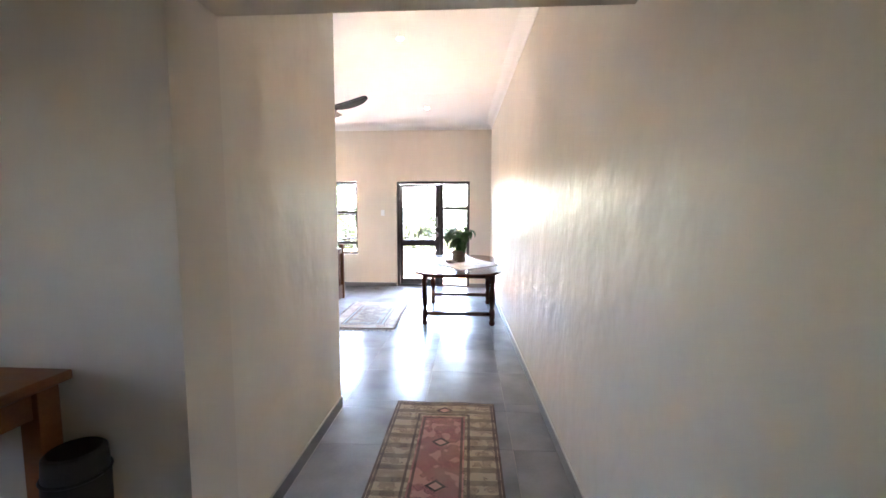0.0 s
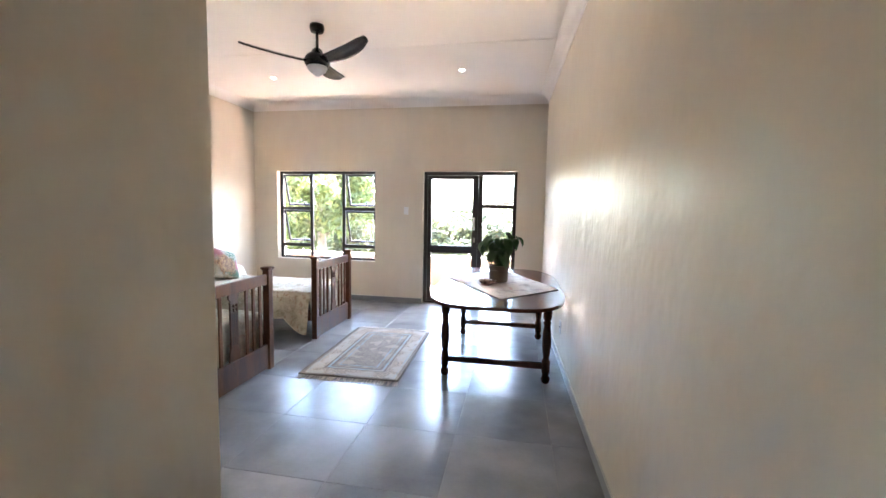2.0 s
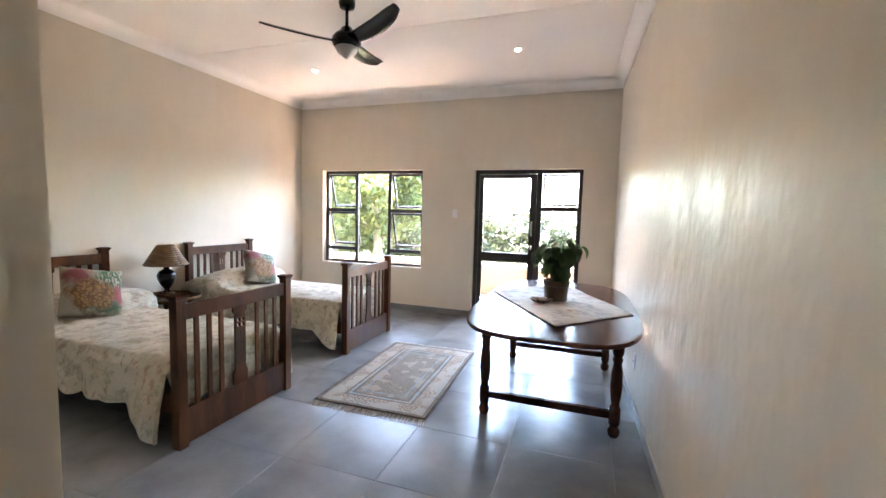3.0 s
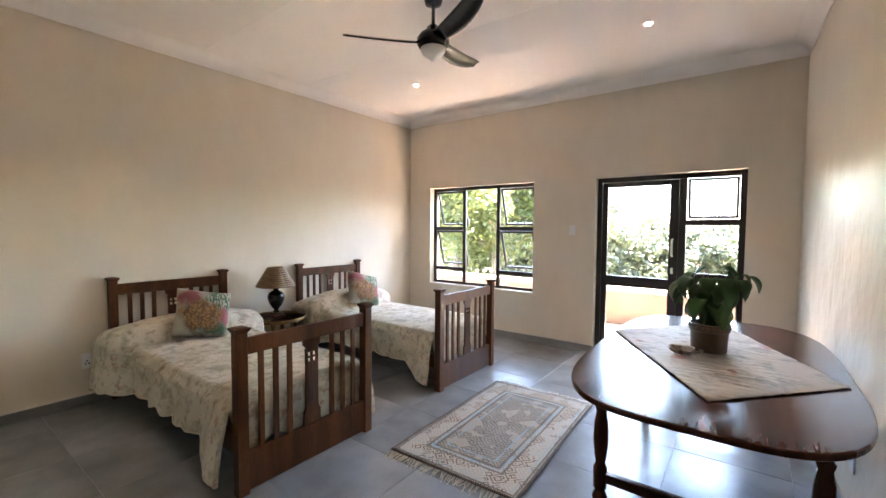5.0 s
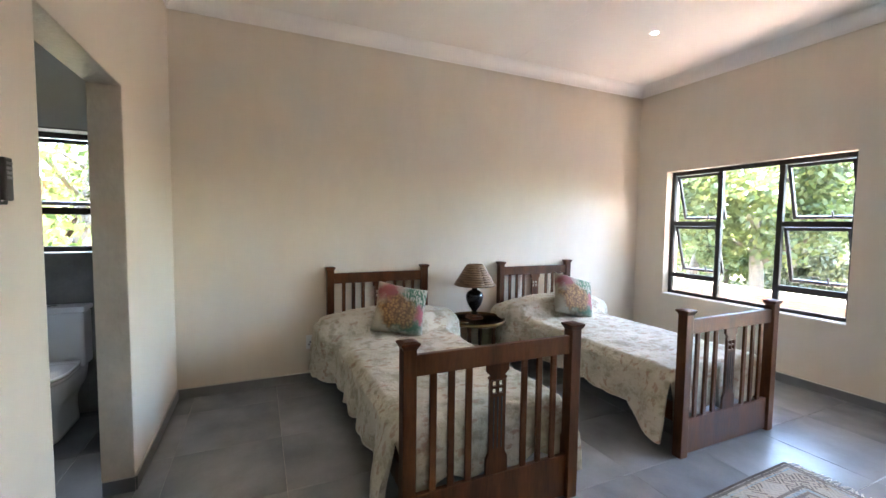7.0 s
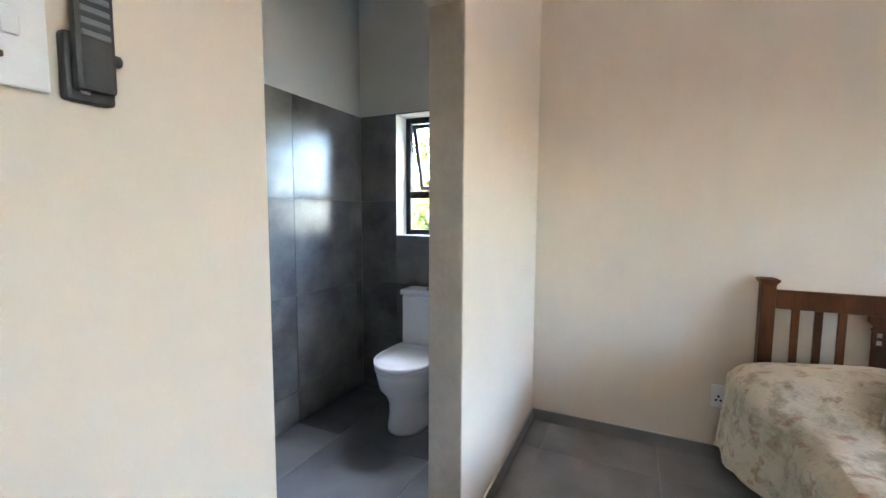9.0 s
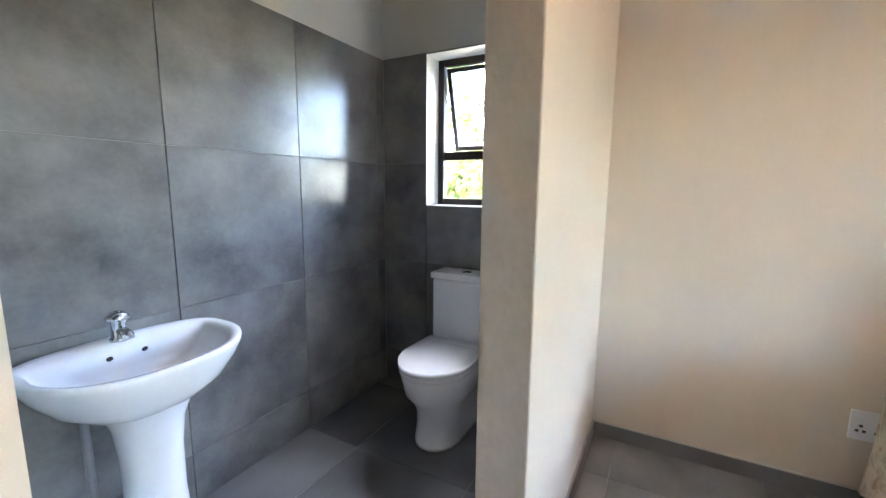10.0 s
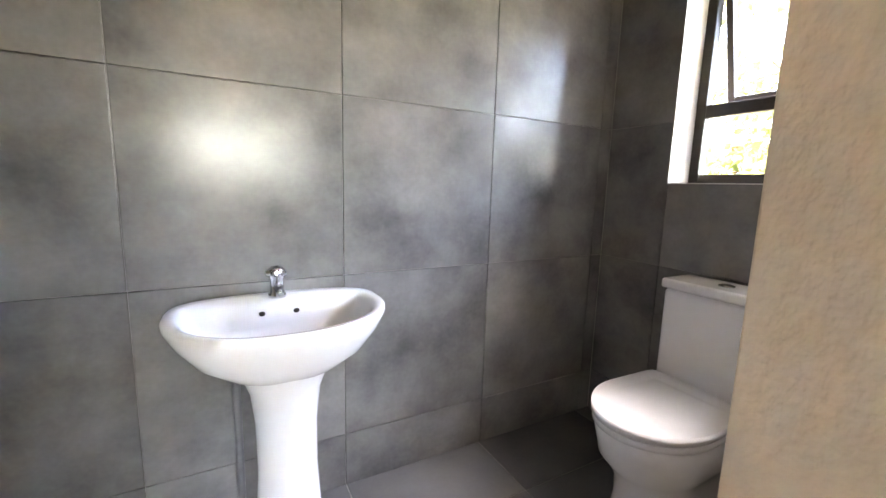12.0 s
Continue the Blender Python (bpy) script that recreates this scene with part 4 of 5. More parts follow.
def dining_table():
    t = thing("dining_table", "polished dark wooden table with turned legs", "table", (0.04, 6.23, 0))
    out = []
    hx, hy = 0.595, 1.13
    for k in range(72):
        a = 2 * math.pi * k / 72
        c, s = math.cos(a), math.sin(a)
        e = 2 / 3.6
        out.append((hx * math.copysign(abs(c) ** e, c), hy * math.copysign(abs(s) ** e, s)))
    part("tabletop", slab(out, 0.722, 0.75, 0.009, 3), table_wood, t, "rounded polished top")
    prof = [(0.026, 0), (0.034, 0.012), (0.04, 0.04), (0.026, 0.07), (0.03, 0.085), (0.036, 0.09), (0.036, 0.20), (0.03, 0.205), (0.024, 0.23), (0.032, 0.26), (0.04, 0.34), (0.036, 0.44), (0.026, 0.50), (0.034, 0.53), (0.024, 0.545), (0.036, 0.565), (0.038, 0.60), (0.038, 0.66)]
    for lx in (-0.44, 0.44):
        for ly in (-0.61, 0.66):
            g = part("leg", lathe(prof, 16), table_wood, t, smooth=True)
            g.matrix_basis = pose(lx, ly, 0)
    for ly in (-0.61, 0.66):
        part("end_stretcher", box(-0.41, 0.41, ly - 0.02, ly + 0.02, 0.125, 0.175, 0.006), table_wood, t)
        part("end_apron", box(-0.41, 0.41, ly - 0.014, ly + 0.014, 0.62, 0.722, 0.004), table_wood, t)
    for lx in (-0.44, 0.44):
        part("side_apron", box(lx - 0.014, lx + 0.014, -0.58, 0.63, 0.62, 0.722, 0.004), table_wood, t)
    for lx in (-0.2, 0.2):
        part("leaf_bearer", box(lx - 0.018, lx + 0.018, -0.86, 0.92, 0.688, 0.722, 0.004), table_wood, t)


dining_table()


def tablecloth():
    a, b = Vector((0.085, 5.40)), Vector((-0.545, 6.45))
    c, d = Vector((0.60, 5.98)), Vector((0.04, 7.18))

    def fn(u, v):
        p = (a * (1 - u) + c * u) * (1 - v) + (b * (1 - u) + d * u) * v
        z = 0.7545 + 0.007 * abs(noise.noise(Vector((p.x * 11 + p.y * 4, p.y * 7, 1)))) + 0.004 * max(0, 1 - abs(u - 0.5) / 0.025) + sum(0.004 * max(0, 1 - abs(v - f) / 0.018) for f in (0.25, 0.5, 0.75))
        return (p.x, p.y, z)
    ob = part("tablecloth", sheet(fn, 50, 70, -0.002), linen, smooth=True)
    tagged(ob, "creased pale linen tablecloth with faint red flowers", "tablecloth")


tablecloth()


def potted_plant(x, y, z):
    t = thing("potted_plant", "leafy houseplant in a brown ribbed pot", "potted plant", (x, y, z))
    pot = part("pot", lathe([(0.085, 0), (0.092, 0.006), (0.098, 0.12), (0.106, 0.125), (0.108, 0.165), (0.100, 0.168), (0.096, 0.14), (0.02, 0.138)], 36), pot_clay, t, smooth=False)
    for k in range(24):
        a = 2 * math.pi * k / 24
        stud = part("rim_stud", moved(lathe([(0.006, -0.004), (0.006, 0.004), (0.003, 0.007)], 6), pose(0.107 * math.cos(a), 0.107 * math.sin(a), 0.148) @ pose(0, 0, 0, 0, 90, 0)), pot_clay, pot)
    part("soil", lathe([(0.01, 0.138), (0.094, 0.14), (0.06, 0.15), (0.01, 0.152)], 20), soil, t)
    rnd = random.Random(4)
    for k in range(44):
        ang, tilt = rnd.uniform(0, 2 * math.pi), rnd.uniform(0.05, 0.62)
        ln = rnd.uniform(0.10, 0.36)
        size = rnd.uniform(0.042, 0.072)
        base = Vector((0.05 * math.cos(ang) * rnd.random(), 0.05 * math.sin(ang) * rnd.random(), 0.14))
        out_ = Vector((math.cos(ang), math.sin(ang), 0))
        mid = base + out_ * ln * 0.35 * tilt + Vector((0, 0, ln * 0.75))
        tip = base + out_ * ln * 0.85 * tilt + Vector((0, 0, ln * (1.15 - 0.45 * tilt)))
        stem = part("stem", tube([base, mid, tip], [0.004, 0.003, 0.002], 5), plant_leaf, t, smooth=True)
        droop = rnd.uniform(0.9, 1.7)
        side = Vector((-math.sin(ang), math.cos(ang), 0))

        def leaf(u, v):
            w = size * (math.sin(math.pi * min(1, u ** 0.62)) ** 0.8) * (1.0 if u > 0.02 else 0.3)
            s = (v - 0.5) * 2 * w * 0.75
            f = out_ * (u * size * 2.2 * math.cos(droop * u)) + Vector((0, 0, -u * size * 2.0 * math.sin(droop * (0.35 + 0.65 * u)) + abs(s) * 0.35))
            return tip + f + side * s
        part("leaf", sheet(leaf, 7, 4, 0.0012), plant_leaf, t, smooth=True)
    fl = part("flower_stem", tube([(0, 0.01, 0.15), (-0.03, 0.01, 0.38), (-0.05, 0.0, 0.50)], 0.003, 5), plant_leaf, t, smooth=True)
    for k in range(2):
        def petal(u, v):
            w = 0.024 * math.sin(math.pi * min(1, u ** 0.6 + 0.001))
            return (-0.05 + (u * 0.05 if k else -u * 0.04), (v - 0.5) * 2 * w, 0.50 - 0.02 * k + u * (0.02 - 0.05 * k))
        part("red_petal", sheet(petal, 6, 4, 0.001), red_petal, t, "dark red bloom", True)


potted_plant(0.03, 6.27, 0.757)
dish = part("shell_dish", sheet(lambda u, v: ((0.03 + 0.055 * u) * math.cos(v * 6.2832) * (1 + 0.12 * math.cos(v * 31)), 0.75 * (0.03 + 0.055 * u) * math.sin(v * 6.2832) * (1 + 0.12 * math.cos(v * 31)), 0.006 + 0.032 * u * u), 6, 60, -0.004), dish_clay, smooth=True)
dish_base = part("foot", lathe([(0.01, 0.0), (0.036, 0.0), (0.036, 0.006), (0.01, 0.007)], 20), dish_clay, dish)
dish.matrix_basis = pose(-0.075, 6.08, 0.757)
tagged(dish, "small brown glazed scalloped dish beside the plant", "dish")


# ---- front room ----
def console():
    t = thing("console_table", "orange stained pine table against the wall", "console table", (-1.787, 1.36, 0))
    part("tabletop", box(-0.62, 0.62, -0.27, 0.27, 0.90, 0.935, 0.010, 3), orange_wood, t)
    for x in (-0.555, 0.555):
        for y in (-0.21, 0.21):
            part("leg", box(x - 0.035, x + 0.035, y - 0.035, y + 0.035, 0, 0.901, 0.004), orange_wood, t)
    part("front_rail", box(-0.52, 0.52, -0.225, -0.195, 0.80, 0.901, 0.004), orange_wood, t)
    part("back_rail", box(-0.52, 0.52, 0.195, 0.225, 0.80, 0.901, 0.004), orange_wood, t)
    for x in (-0.555, 0.555):
        part("side_rail", box(x - 0.015, x + 0.015, -0.175, 0.175, 0.80, 0.901, 0.004), orange_wood, t)
    part("shelf", box(-0.53, 0.53, -0.225, 0.225, 0.40, 0.43, 0.005), orange_wood, t)


console()


# Dark rounded form of unknown kind, given the shape of a basket.
def basket(x, y):
    t = thing("tall_basket", "tall dark rounded form of unknown kind beside the pine table", "basket", (x, y, 0))
    part("body", lathe([(0.068, 0), (0.075, 0.01), (0.086, 0.30), (0.090, 0.60), (0.084, 0.69), (0.072, 0.70), (0.070, 0.66), (0.02, 0.64)], 28), dark_form_mat, t, smooth=True)
    for z in (0.12, 0.36, 0.62):
        rr = 0.077 + 0.02 * z
        part("band", tube([(rr * math.cos(k * math.pi / 12), rr * math.sin(k * math.pi / 12), z) for k in range(25)], 0.006, 6), dark_form_mat, t, smooth=True)


basket(-1.10, 1.55)


# ---- bathroom ----
def basin():
    t = thing("wash_basin", "white ceramic pedestal wash basin with chrome tap", "wash basin", (-2.60, YB + 0.012, 0))
    HW, top = 0.297, 0.80

    def outline(a, k=1.0):
        c, s = math.cos(a), math.sin(a)
        x = HW * k * math.copysign(abs(c) ** 0.82, c)
        y = 0.20 + (0.24 if s > 0 else 0.19) * k * math.copysign(abs(s) ** (1.05 if s > 0 else 0.5), s)
        return x, y
    bm = bmesh.new()
    seg = 64
    levels = [(1.0, top - 0.018, 1), (1.0, top - 0.004, 1), (0.985, top, 1), (0.90, top - 0.004, 1), (0.86, top - 0.02, 0.94), (0.74, top - 0.085, 0.94), (0.5, top - 0.12, 0.94), (0.12, top - 0.13, 0.94)]
    outer = [(0.93, top - 0.06), (0.78, top - 0.12), (0.55, top - 0.17), (0.34, top - 0.20)]
    rings = []
    for k, z in reversed(outer):
        rings.append([(*outline(2 * math.pi * i / seg, k), z) for i in range(seg)])
    for k, z, q in levels:
        ring = []
        for i in range(seg):
            x, y = outline(2 * math.pi * i / seg, k)
            if q < 1 and y < 0.115:
                y = 0.115 + (y - 0.115) * 0.25
            ring.append((x, y, z))
        rings.append(ring)
    vs = [[bm.verts.new(p) for p in r] for r in rings]
    for a, b in zip(vs, vs[1:]):
        for i in range(seg):
            bm.faces.new((a[i], a[(i + 1) % seg], b[(i + 1) % seg], b[i]))
    bm.faces.new(vs[-1])
    bm.faces.new(list(reversed(vs[0])))
    bmesh.ops.recalc_face_normals(bm, faces=bm.faces)
    bowl = part("bowl", bm, ceramic, t, smooth=True)
    # Black discs on the bowl paint the shade inside the overflow holes.
    for hx in (-0.05, 0.05):
        part("overflow_hole_shade", moved(lathe([(0.009, -0.002), (0.009, 0.002), (0.006, 0.003)], 14), pose(hx, 0.108, top - 0.042, 58, 0, 0)), recess_shade_black, bowl)
    part("drain", lathe([(0.022, top - 0.131), (0.024, top - 0.128), (0.02, top - 0.126), (0.008, top - 0.127)], 20), chrome, bowl, smooth=True)
    ped = [(0.115, 0), (0.115, 0.02), (0.098, 0.10), (0.086, 0.30), (0.088, 0.46), (0.10, 0.56), (0.13, 0.635), (0.14, 0.65)]
    part("pedestal", moved(lathe(ped, 32, 1.0, 1.05), pose(0, 0.20, 0)), ceramic, t, "flared ceramic pedestal", True)
    tap = part("tap", joined(
        lathe([(0.027, top - 0.003), (0.027, top + 0.006), (0.021, top + 0.012), (0.020, top + 0.055), (0.024, top + 0.06), (0.024, top + 0.085), (0.018, top + 0.092)], 24),
        tube([(0, 0.005, top + 0.03), (0, 0.05, top + 0.034), (0, 0.075, top + 0.028), (0, 0.08, top + 0.016)], [0.014, 0.013, 0.012, 0.011], 14)), chrome, t, "chrome mixer tap", True)
    tap.matrix_basis = pose(0.0, 0.062, 0)
    star = sheet(lambda u, v: ((0.006 + 0.024 * math.sin(math.pi * u)) * (1 + 0.16 * math.cos(5 * v * 2 * math.pi)) * math.cos(v * 2 * math.pi), (0.006 + 0.024 * math.sin(math.pi * u)) * (1 + 0.16 * math.cos(5 * v * 2 * math.pi)) * math.sin(v * 2 * math.pi), top + 0.055 + 0.04 * u), 6, 40)
    part("star_handle", star, chrome, tap, "faceted star-shaped tap handle")
    part("waste_pipe", tube([(0.13, 0.10, 0.63), (0.13, 0.10, 0.2), (0.13, 0.10, 0.0)], 0.012, 10), grey_hose, t, "thin grey waste pipe", True)
    part("angle_valve", joined(moved(lathe([(0.016, 0), (0.016, 0.03), (0.01, 0.04)], 12), pose(0.13, 0.10, 0.60)), moved(lathe([(0.01, 0), (0.01, 0.04)], 10), pose(0.13, 0.10, 0.615, -90, 0, 0))), black_metal, t, smooth=True)


def toilet():
    """Close-coupled pan facing +x, cistern at the wall."""
    t = thing("toilet", "white close-coupled ceramic toilet with closed lid", "toilet", (XW + 0.0125, 2.585, 0))

    def oval(k, x0, x1, w):
        """A D-shaped outline: straight sides from the back, a round front."""
        cx, xm, rx = (x0 + x1) / 2, x1 - w * 1.25, w * 1.25
        pts = [(xm + rx * math.cos(a), w * math.sin(a)) for a in [math.pi * (i / 24 - 0.5) for i in range(25)]]
        side = [xm + (x0 + 0.03 - xm) * i / 5 for i in range(1, 6)]
        pts += [(x, w * (1 - 0.04 * i / 5)) for i, x in enumerate(side, 1)] + [(x0 + 0.008, w * 0.93), (x0, w * 0.80), (x0, 0.0), (x0, -w * 0.80), (x0 + 0.008, -w * 0.93)]
        pts += [(x, -w * (1 - 0.04 * (5 - i) / 5)) for i, x in enumerate(reversed(side))]
        return [(cx + (x - cx) * k, y * k) for x, y in pts]

    def loft(rows):
        bm = bmesh.new()
        vs = [[bm.verts.new((x, y, z)) for x, y in r] for r, z in rows]
        for a, b in zip(vs, vs[1:]):
            for i in range(len(a)):
                bm.faces.new((a[i], a[(i + 1) % len(a)], b[(i + 1) % len(a)], b[i]))
        bm.faces.new(list(reversed(vs[0])))
        bm.faces.new(vs[-1])
        bmesh.ops.recalc_face_normals(bm, faces=bm.faces)
        return bm
    part("pan", loft([(oval(1, 0.06, 0.56, 0.122), 0), (oval(1, 0.06, 0.56, 0.122), 0.02), (oval(1, 0.06, 0.545, 0.114), 0.10), (oval(1, 0.06, 0.55, 0.118), 0.18), (oval(1, 0.05, 0.58, 0.14), 0.235), (oval(1, 0.05, 0.625, 0.168), 0.285), (oval(1, 0.04, 0.64, 0.178), 0.35), (oval(1, 0.04, 0.65, 0.182), 0.393), (oval(0.98, 0.04, 0.65, 0.182), 0.399)]), ceramic, t, smooth=True)
    part("seat", loft([(oval(0.99, 0.20, 0.655, 0.182), 0.400), (oval(1, 0.20, 0.66, 0.185), 0.403), (oval(1, 0.20, 0.66, 0.185), 0.420), (oval(0.985, 0.20, 0.66, 0.185), 0.423)]), ceramic, t, "white seat ring", True)
    part("lid", loft([(oval(0.985, 0.20, 0.66, 0.185), 0.426), (oval(1.005, 0.20, 0.665, 0.187), 0.429), (oval(1.005, 0.20, 0.665, 0.187), 0.458), (oval(0.985, 0.20, 0.665, 0.187), 0.443), (oval(0.6, 0.20, 0.665, 0.187), 0.466)]), ceramic, t, "closed white lid", True)
    part("cistern", box(0.005, 0.172, -0.188, 0.188, 0.399, 0.79, 0.022, 4), ceramic, t, smooth=False)
    part("cistern_lid", box(0.0, 0.182, -0.197, 0.197, 0.79, 0.828, 0.012, 3), ceramic, t)
    part("flush_button", moved(lathe([(0.026, 0.828), (0.026, 0.832), (0.02, 0.835), (0.004, 0.835)], 24), pose(0.1, 0, 0)), chrome, t, "chrome flush button", True)


basin()
toilet()


# ---- outside ----
structure("ground", box(-400, 400, -400, 400, -1.9, -1.5), earth, "dry grassy ground round the house", "ground")
structure("foundation", box(XW - 0.23, X_END, BACK - 0.2, YN + 0.23, -1.5, -0.151), outer_plaster, "plastered plinth under the house", "plinth")
terrace = structure("terrace", box(-9.0, 5.0, YN + 0.23, 10.72, -1.5, -0.085), outer_plaster, "terracotta paved terrace outside the door", "terrace")
for i in range(20):
    for j in range(4):
        x0, y0 = -7.0 + i * 0.5, YN + 0.235 + j * 0.5
        if y0 + 0.49 < 10.42:
            part("paving_tile", box(x0 + 0.005, x0 + 0.495, y0, y0 + 0.49, -0.085, -0.055), terrace_stone, terrace)
parapet = structure("parapet", box(-9.0, 5.0, 10.45, 10.70, -0.085, 0.47, 0.01), parapet_plaster, "low weathered orange parapet round the terrace", "parapet")
# Cap in a lighter colour that shows the parapet's top as lit.
part("coping", box(-9.0, 5.0, 10.42, 10.73, 0.47, 0.53, 0.012), lit_cap_stone, parapet)


def crown_mesh(rnd, centres, count, size):
    """Many small bent leaves about the given clump centres."""
    verts, faces = [], []
    for _ in range(count):
        c, r = rnd.choice(centres)
        d = Vector((rnd.gauss(0, 1), rnd.gauss(0, 1), rnd.gauss(0, 0.8)))
        p = c + d.normalized() * r * (rnd.random() ** 0.45)
        a = Vector((rnd.gauss(0, 1), rnd.gauss(0, 1), rnd.gauss(0, 1) - 0.4)).normalized()
        b = a.orthogonal().normalized()
        s = size * rnd.uniform(0.6, 1.4)
        k = len(verts)
        verts += [p, p + a * s * 0.5 + b * s * 0.3, p + a * s, p + a * s * 0.5 - b * s * 0.3]
        faces.append((k, k + 1, k + 2, k + 3))
    return verts, faces


def tree(x, y, h, spread, seed, mat_, label, count=5200, leaf_size=0.16, low=0.45):
    t = thing("tree", label, "tree", (x, y, -1.5), group="garden trees")
    rnd = random.Random(seed)
    lean = Vector((rnd.uniform(-0.5, 0.5), rnd.uniform(-0.5, 0.5), 0))
    tp = [Vector((0, 0, -0.05)), lean * 0.4 + Vector((0, 0, h * 0.25)), lean + Vector((0, 0, h * 0.5)), lean * 1.3 + Vector((0, 0, h * 0.8))]
    part("trunk", tube(tp, [0.03 * h, 0.024 * h, 0.017 * h, 0.006 * h], 10), bark, t, smooth=True)
    centres = []
    for k in range(9):
        a = k * 2.4 + rnd.random()
        s0 = tp[1].lerp(tp[3], 0.1 + 0.09 * k)
        ln = spread * rnd.uniform(0.6, 1.0)
        e = s0 + Vector((math.cos(a) * ln, math.sin(a) * ln, h * rnd.uniform(0.08, 0.22)))
        m = s0.lerp(e, 0.5) + Vector((0, 0, rnd.uniform(0, 0.4)))
        part("limb", tube([s0, m, e], [0.010 * h, 0.007 * h, 0.003 * h], 6), bark, t, smooth=True)
        for q in range(4):
            centres.append((s0.lerp(e, 0.55 + 0.17 * q) + Vector((rnd.gauss(0, 0.45), rnd.gauss(0, 0.45), rnd.gauss(0.1, 0.4))), rnd.uniform(0.35, 0.75) * spread / 2.4))
    if low < 0.3:
        for k in range(14):
            a = rnd.uniform(0, 6.28)
            centres.append((Vector((math.cos(a) * spread * 0.7, math.sin(a) * spread * 0.7, h * rnd.uniform(0.08, 0.4))), spread * 0.35))
    v, f = crown_mesh(rnd, centres, count, leaf_size)
    me = bpy.data.meshes.new("crown")
    me.from_pydata(v, [], f)
    me.materials.append(mat_)
    c = new("crown", me)
    c.parent = t
    tagged(c, kind="stuff")
    return t


tree(-6.2, 15.0, 6.6, 2.9, 1, tree_leaf, "leafy green tree beyond the terrace wall", 30000, 0.15)
tree(-10.5, 18.5, 6.5, 3.0, 2, tree_leaf, "leafy green tree further down the garden", 28000, 0.17)
tree(-3.4, 20.0, 3.2, 2.4, 3, olive_leaf, "grey-green bushy tree beyond the parapet", 26000, 0.15, 0.1)
tree(0.6, 21.0, 3.2, 2.6, 4, olive_leaf, "grey-green bushy tree beyond the parapet", 26000, 0.15, 0.1)
tree(4.6, 18.0, 3.6, 2.2, 5, tree_leaf, "green tree beside the terrace", 20000, 0.17, 0.1)
tree(-7.5, 24.0, 3.4, 3.2, 6, olive_leaf, "dense bushy tree at the garden edge", 24000, 0.19, 0.1)
tree(-13.5, 26.0, 5.2, 3.4, 7, tree_leaf, "dense green tree at the garden edge", 24000, 0.19, 0.1)
tree(-9.8, 0.5, 6.0, 2.4, 8, tree_leaf, "leafy green tree outside the bathroom window", 5000, 0.16)
tree(-13.0, -4.5, 5.0, 2.8, 9, tree_leaf, "leafy green tree outside the bathroom window", 5000, 0.17)
tree(-18.0, 33.0, 5.0, 4.0, 10, olive_leaf, "dense bushy tree at the garden edge", 20000, 0.24, 0.1)
tree(5.0, 30.0, 3.0, 4.0, 11, olive_leaf, "dense bushy tree at the garden edge", 20000, 0.24, 0.1)
tree(-2.0, 32.0, 3.0, 4.2, 12, olive_leaf, "dense bushy tree at the garden edge", 20000, 0.24, 0.1)


def outbuilding():
    t = thing("outbuilding", "red brick outbuilding with a sheet roof", "house", (-18.0, -2.6, -1.5))
    part("wall", pierced("x", 1.6, 0.2, -3.0, 3.0, 0, 4.1, [(-1.4, -0.2, 2.3, 3.4), (1.0, 2.2, 2.3, 3.4)]), red_brick, t)
    part("rear_wall", joined(box(-2.6, -2.4, -3.0, 3.0, 0, 4.1), box(-2.4, 1.6, -3.0, -2.8, 0, 4.1), box(-2.4, 1.6, 2.8, 3.0, 0, 4.1)), red_brick, t)
    part("roof", moved(box(-2.9, 2.2, -3.3, 3.3, 4.15, 4.25, 0.01), pose(0, 0, 0, 0, 3, 0)), roof_tin, t)
    for y0 in (-1.4, 1.0):
        w = part("window", joined(box(1.66, 1.72, y0, y0 + 0.06, 2.3, 3.4), box(1.66, 1.72, y0 + 1.14, y0 + 1.2, 2.3, 3.4), box(1.66, 1.72, y0 + 0.06, y0 + 1.14, 3.34, 3.4), box(1.66, 1.72, y0 + 0.06, y0 + 1.14, 2.3, 2.36)), white_plastic, t)
        part("pane", box(1.68, 1.69, y0 + 0.06, y0 + 1.14, 2.36, 3.34), glass, w)


outbuilding()


# ---- floor and wall tiles ----
def tile_mesh(w, d, h):
    bm = bmesh.new()
    bmesh.ops.create_cube(bm, size=1.0, matrix=Matrix.Diagonal((w, d, h, 1)))
    tops = [e for e in bm.edges if e.verts[0].co.z > 0 and e.verts[1].co.z > 0]
    bevel(bm, 0.0012, 1, tops)
    return bm


shared_tiles = {}


def lay(parent, name, mat_, cx, cy, cz, w, d, turn):
    key = (round(w, 3), round(d, 3), mat_.name)
    if key not in shared_tiles:
        shared_tiles[key] = mesh_of(name, tile_mesh(w, d, 0.008), mat_)
    ob = new(name, shared_tiles[key])
    ob.matrix_basis = Matrix.Translation((cx, cy, cz)) @ turn
    ob.parent = parent


def tile_field(parent, name, mat_, u_cuts, v_cuts, put, gap=0.003, skip=()):
    for a, b in zip(u_cuts, u_cuts[1:]):
        for c, d in zip(v_cuts, v_cuts[1:]):
            if b - a < 0.02 or d - c < 0.02:
                continue
            put((a + b) / 2, (c + d) / 2, b - a - gap, d - c - gap)


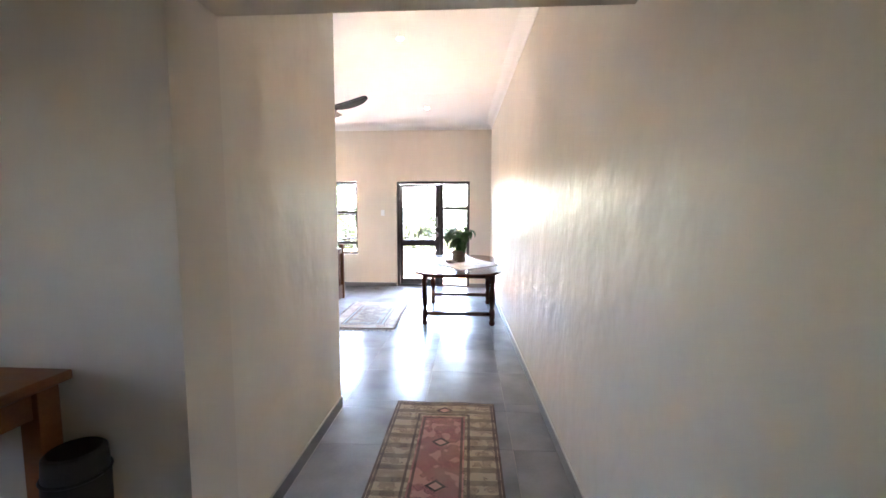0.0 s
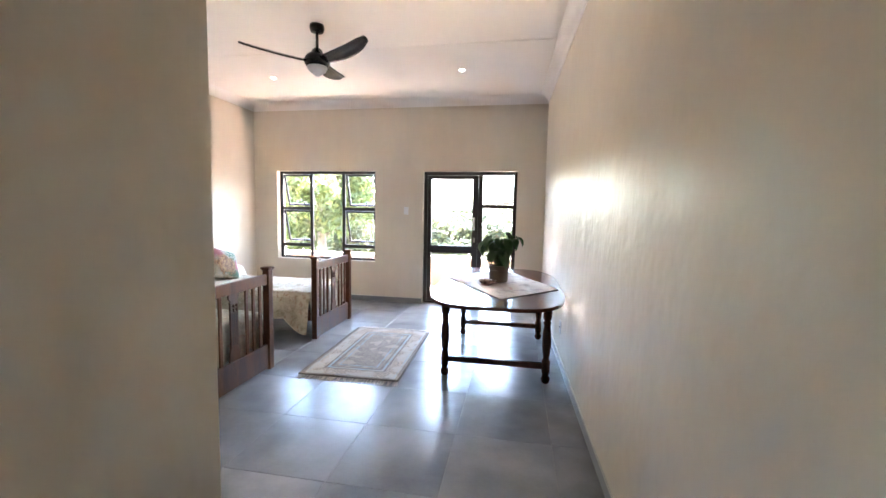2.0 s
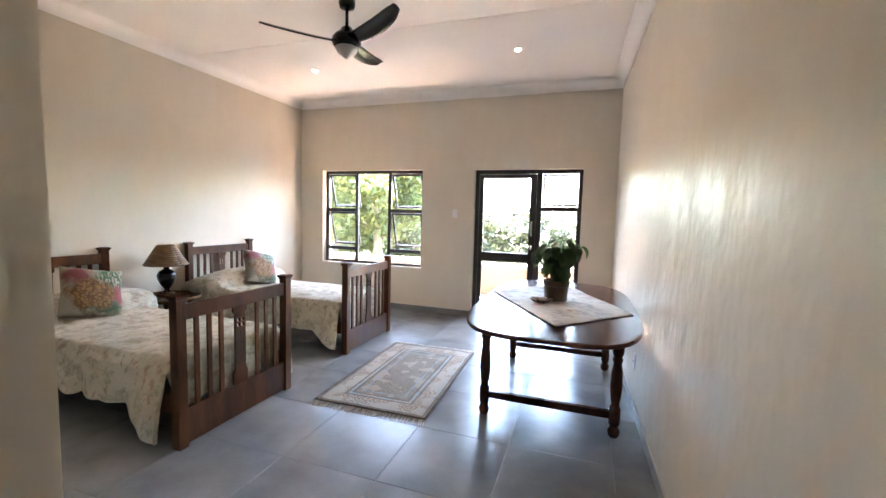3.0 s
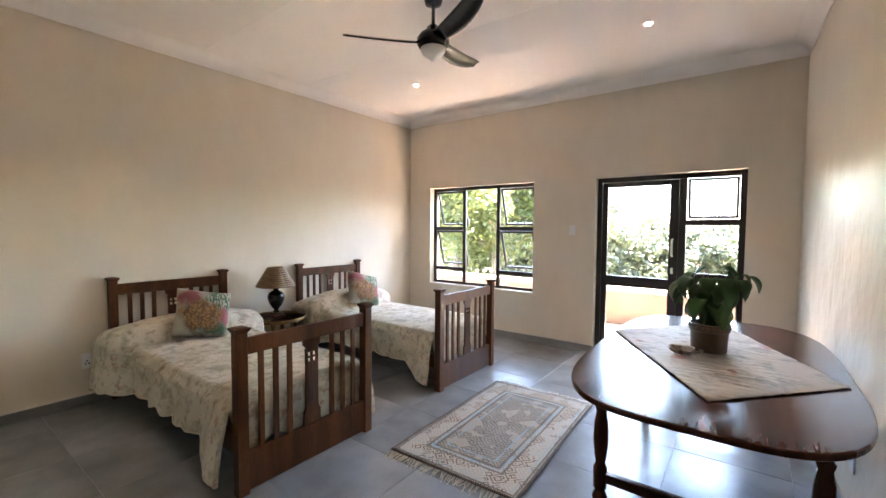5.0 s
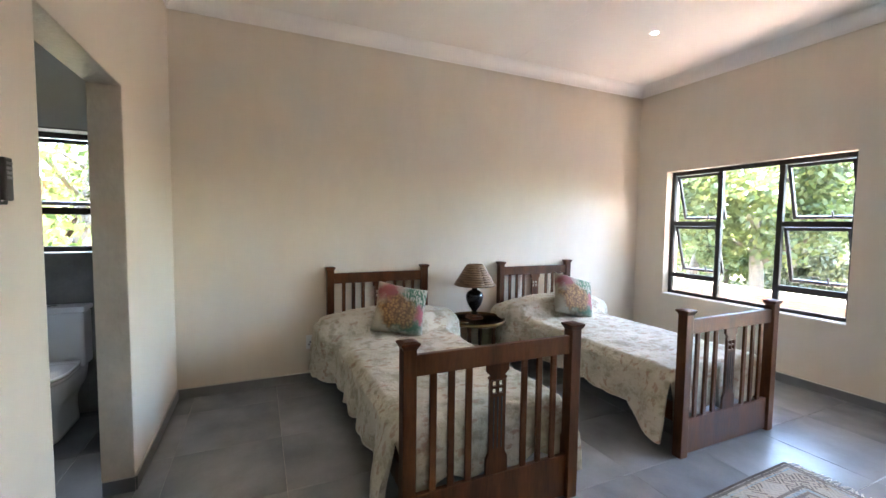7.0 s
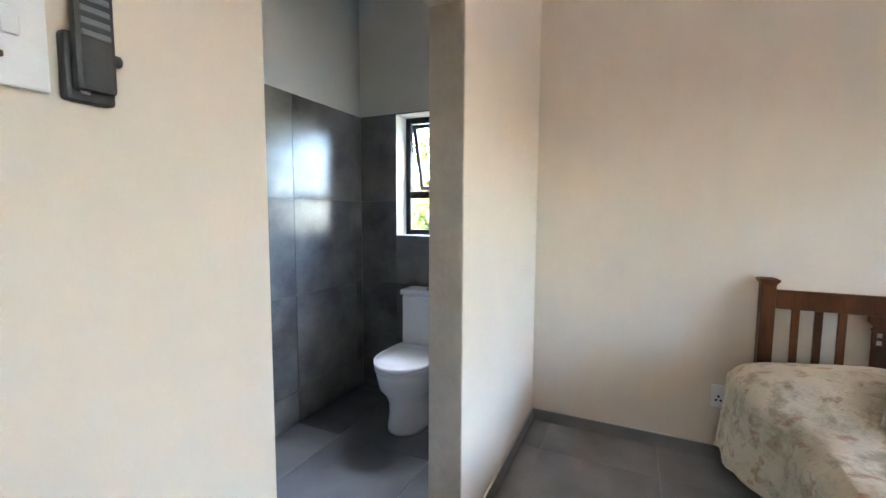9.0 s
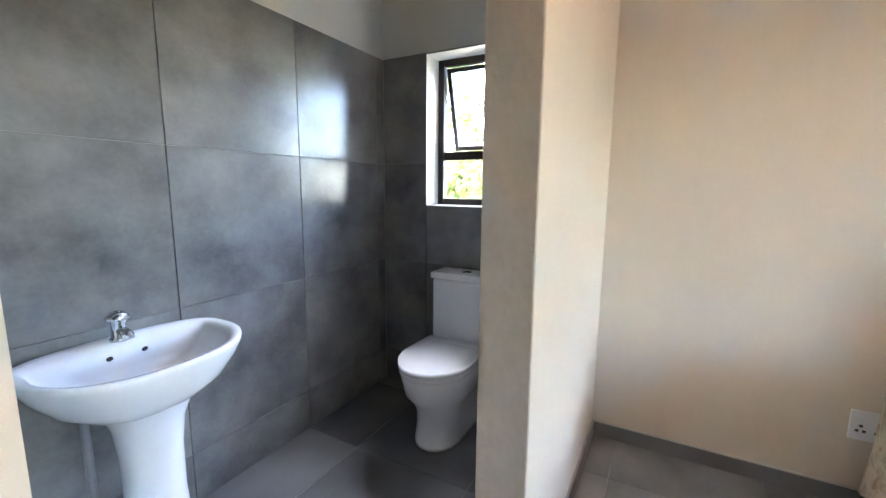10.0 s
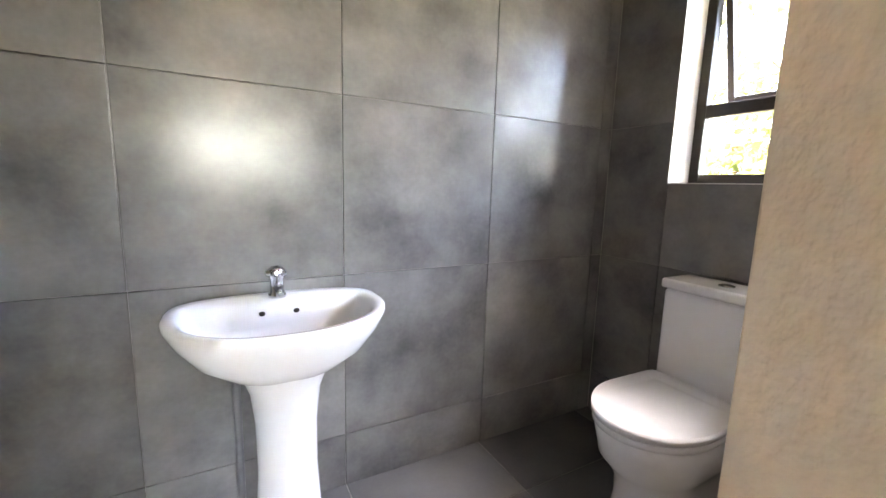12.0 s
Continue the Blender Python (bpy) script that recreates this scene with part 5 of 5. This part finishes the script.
def cuts(lo, hi, origin, step):
    k = math.ceil((lo + 0.015 - origin) / step)
    out = [lo]
    while origin + k * step < hi - 0.015:
        out.append(origin + k * step)
        k += 1
    return out + [hi]


FLAT = Matrix.Identity(4)
floor_put = lambda cx, cy, w, d: lay(floor, "floor_tile", floor_tile_mat, cx, cy, -0.004, w, d, FLAT)
bath_floor_put = lambda cx, cy, w, d: lay(floor, "floor_tile", bath_floor_mat, cx, cy, -0.004, w, d, FLAT)
TX, TY, PX, PY = -0.155, 4.03, 0.612, 0.615
tile_field(floor, "floor_tile", floor_tile_mat, cuts(XW, east(YS) + 0.02, TX, PX), cuts(YS, YN + 0.08, TY, PY), floor_put)
tile_field(floor, "floor_tile", floor_tile_mat, cuts(XH, east(BACK) + 0.02, TX, PX), cuts(BACK, YS, TY, PY), floor_put)
tile_field(floor, "floor_tile", floor_tile_mat, cuts(-3.4, XH, TX, PX), cuts(BACK, YF, TY, PY), floor_put)
tile_field(floor, "floor_tile", floor_tile_mat, cuts(XW, XH - 0.14, -3.445, PX), cuts(YB, YS - 0.14, 2.27, PY), bath_floor_put)
tile_field(floor, "floor_tile", floor_tile_mat, [WAY[0], WAY[1]], [YS - 0.14, YS], floor_put)

STAND_Y = Matrix.Rotation(radians(-90), 4, "X")
STAND_X = Matrix.Rotation(radians(90), 4, "Y") @ Matrix.Rotation(radians(90), 4, "Z")
ZC = [0.0, 0.215, 0.835, 1.45, 2.085]
tile_field(bath_south, "wall_tile", bath_tile_mat, cuts(XW + 0.012, XH - 0.14, -2.83, 0.622), ZC,
           lambda cx, cz, w, d: lay(bath_south, "wall_tile", bath_tile_mat, cx, YB + 0.008, cz, w, d, STAND_Y))


def west_tiles():
    ys = sorted({YB + 0.012, BWIN[0], BWIN[1], YS - 0.14})
    for a, b in zip(ys, ys[1:]):
        zs = [0.0, 0.215, 0.835, BWIN[2]] if a == BWIN[0] else ZC
        tile_field(bath_west, "wall_tile", bath_tile_mat, [a, b], zs,
                   lambda cy, cz, w, d: lay(bath_west, "wall_tile", bath_tile_mat, XW + 0.008, cy, cz, w, d, STAND_X))


west_tiles()
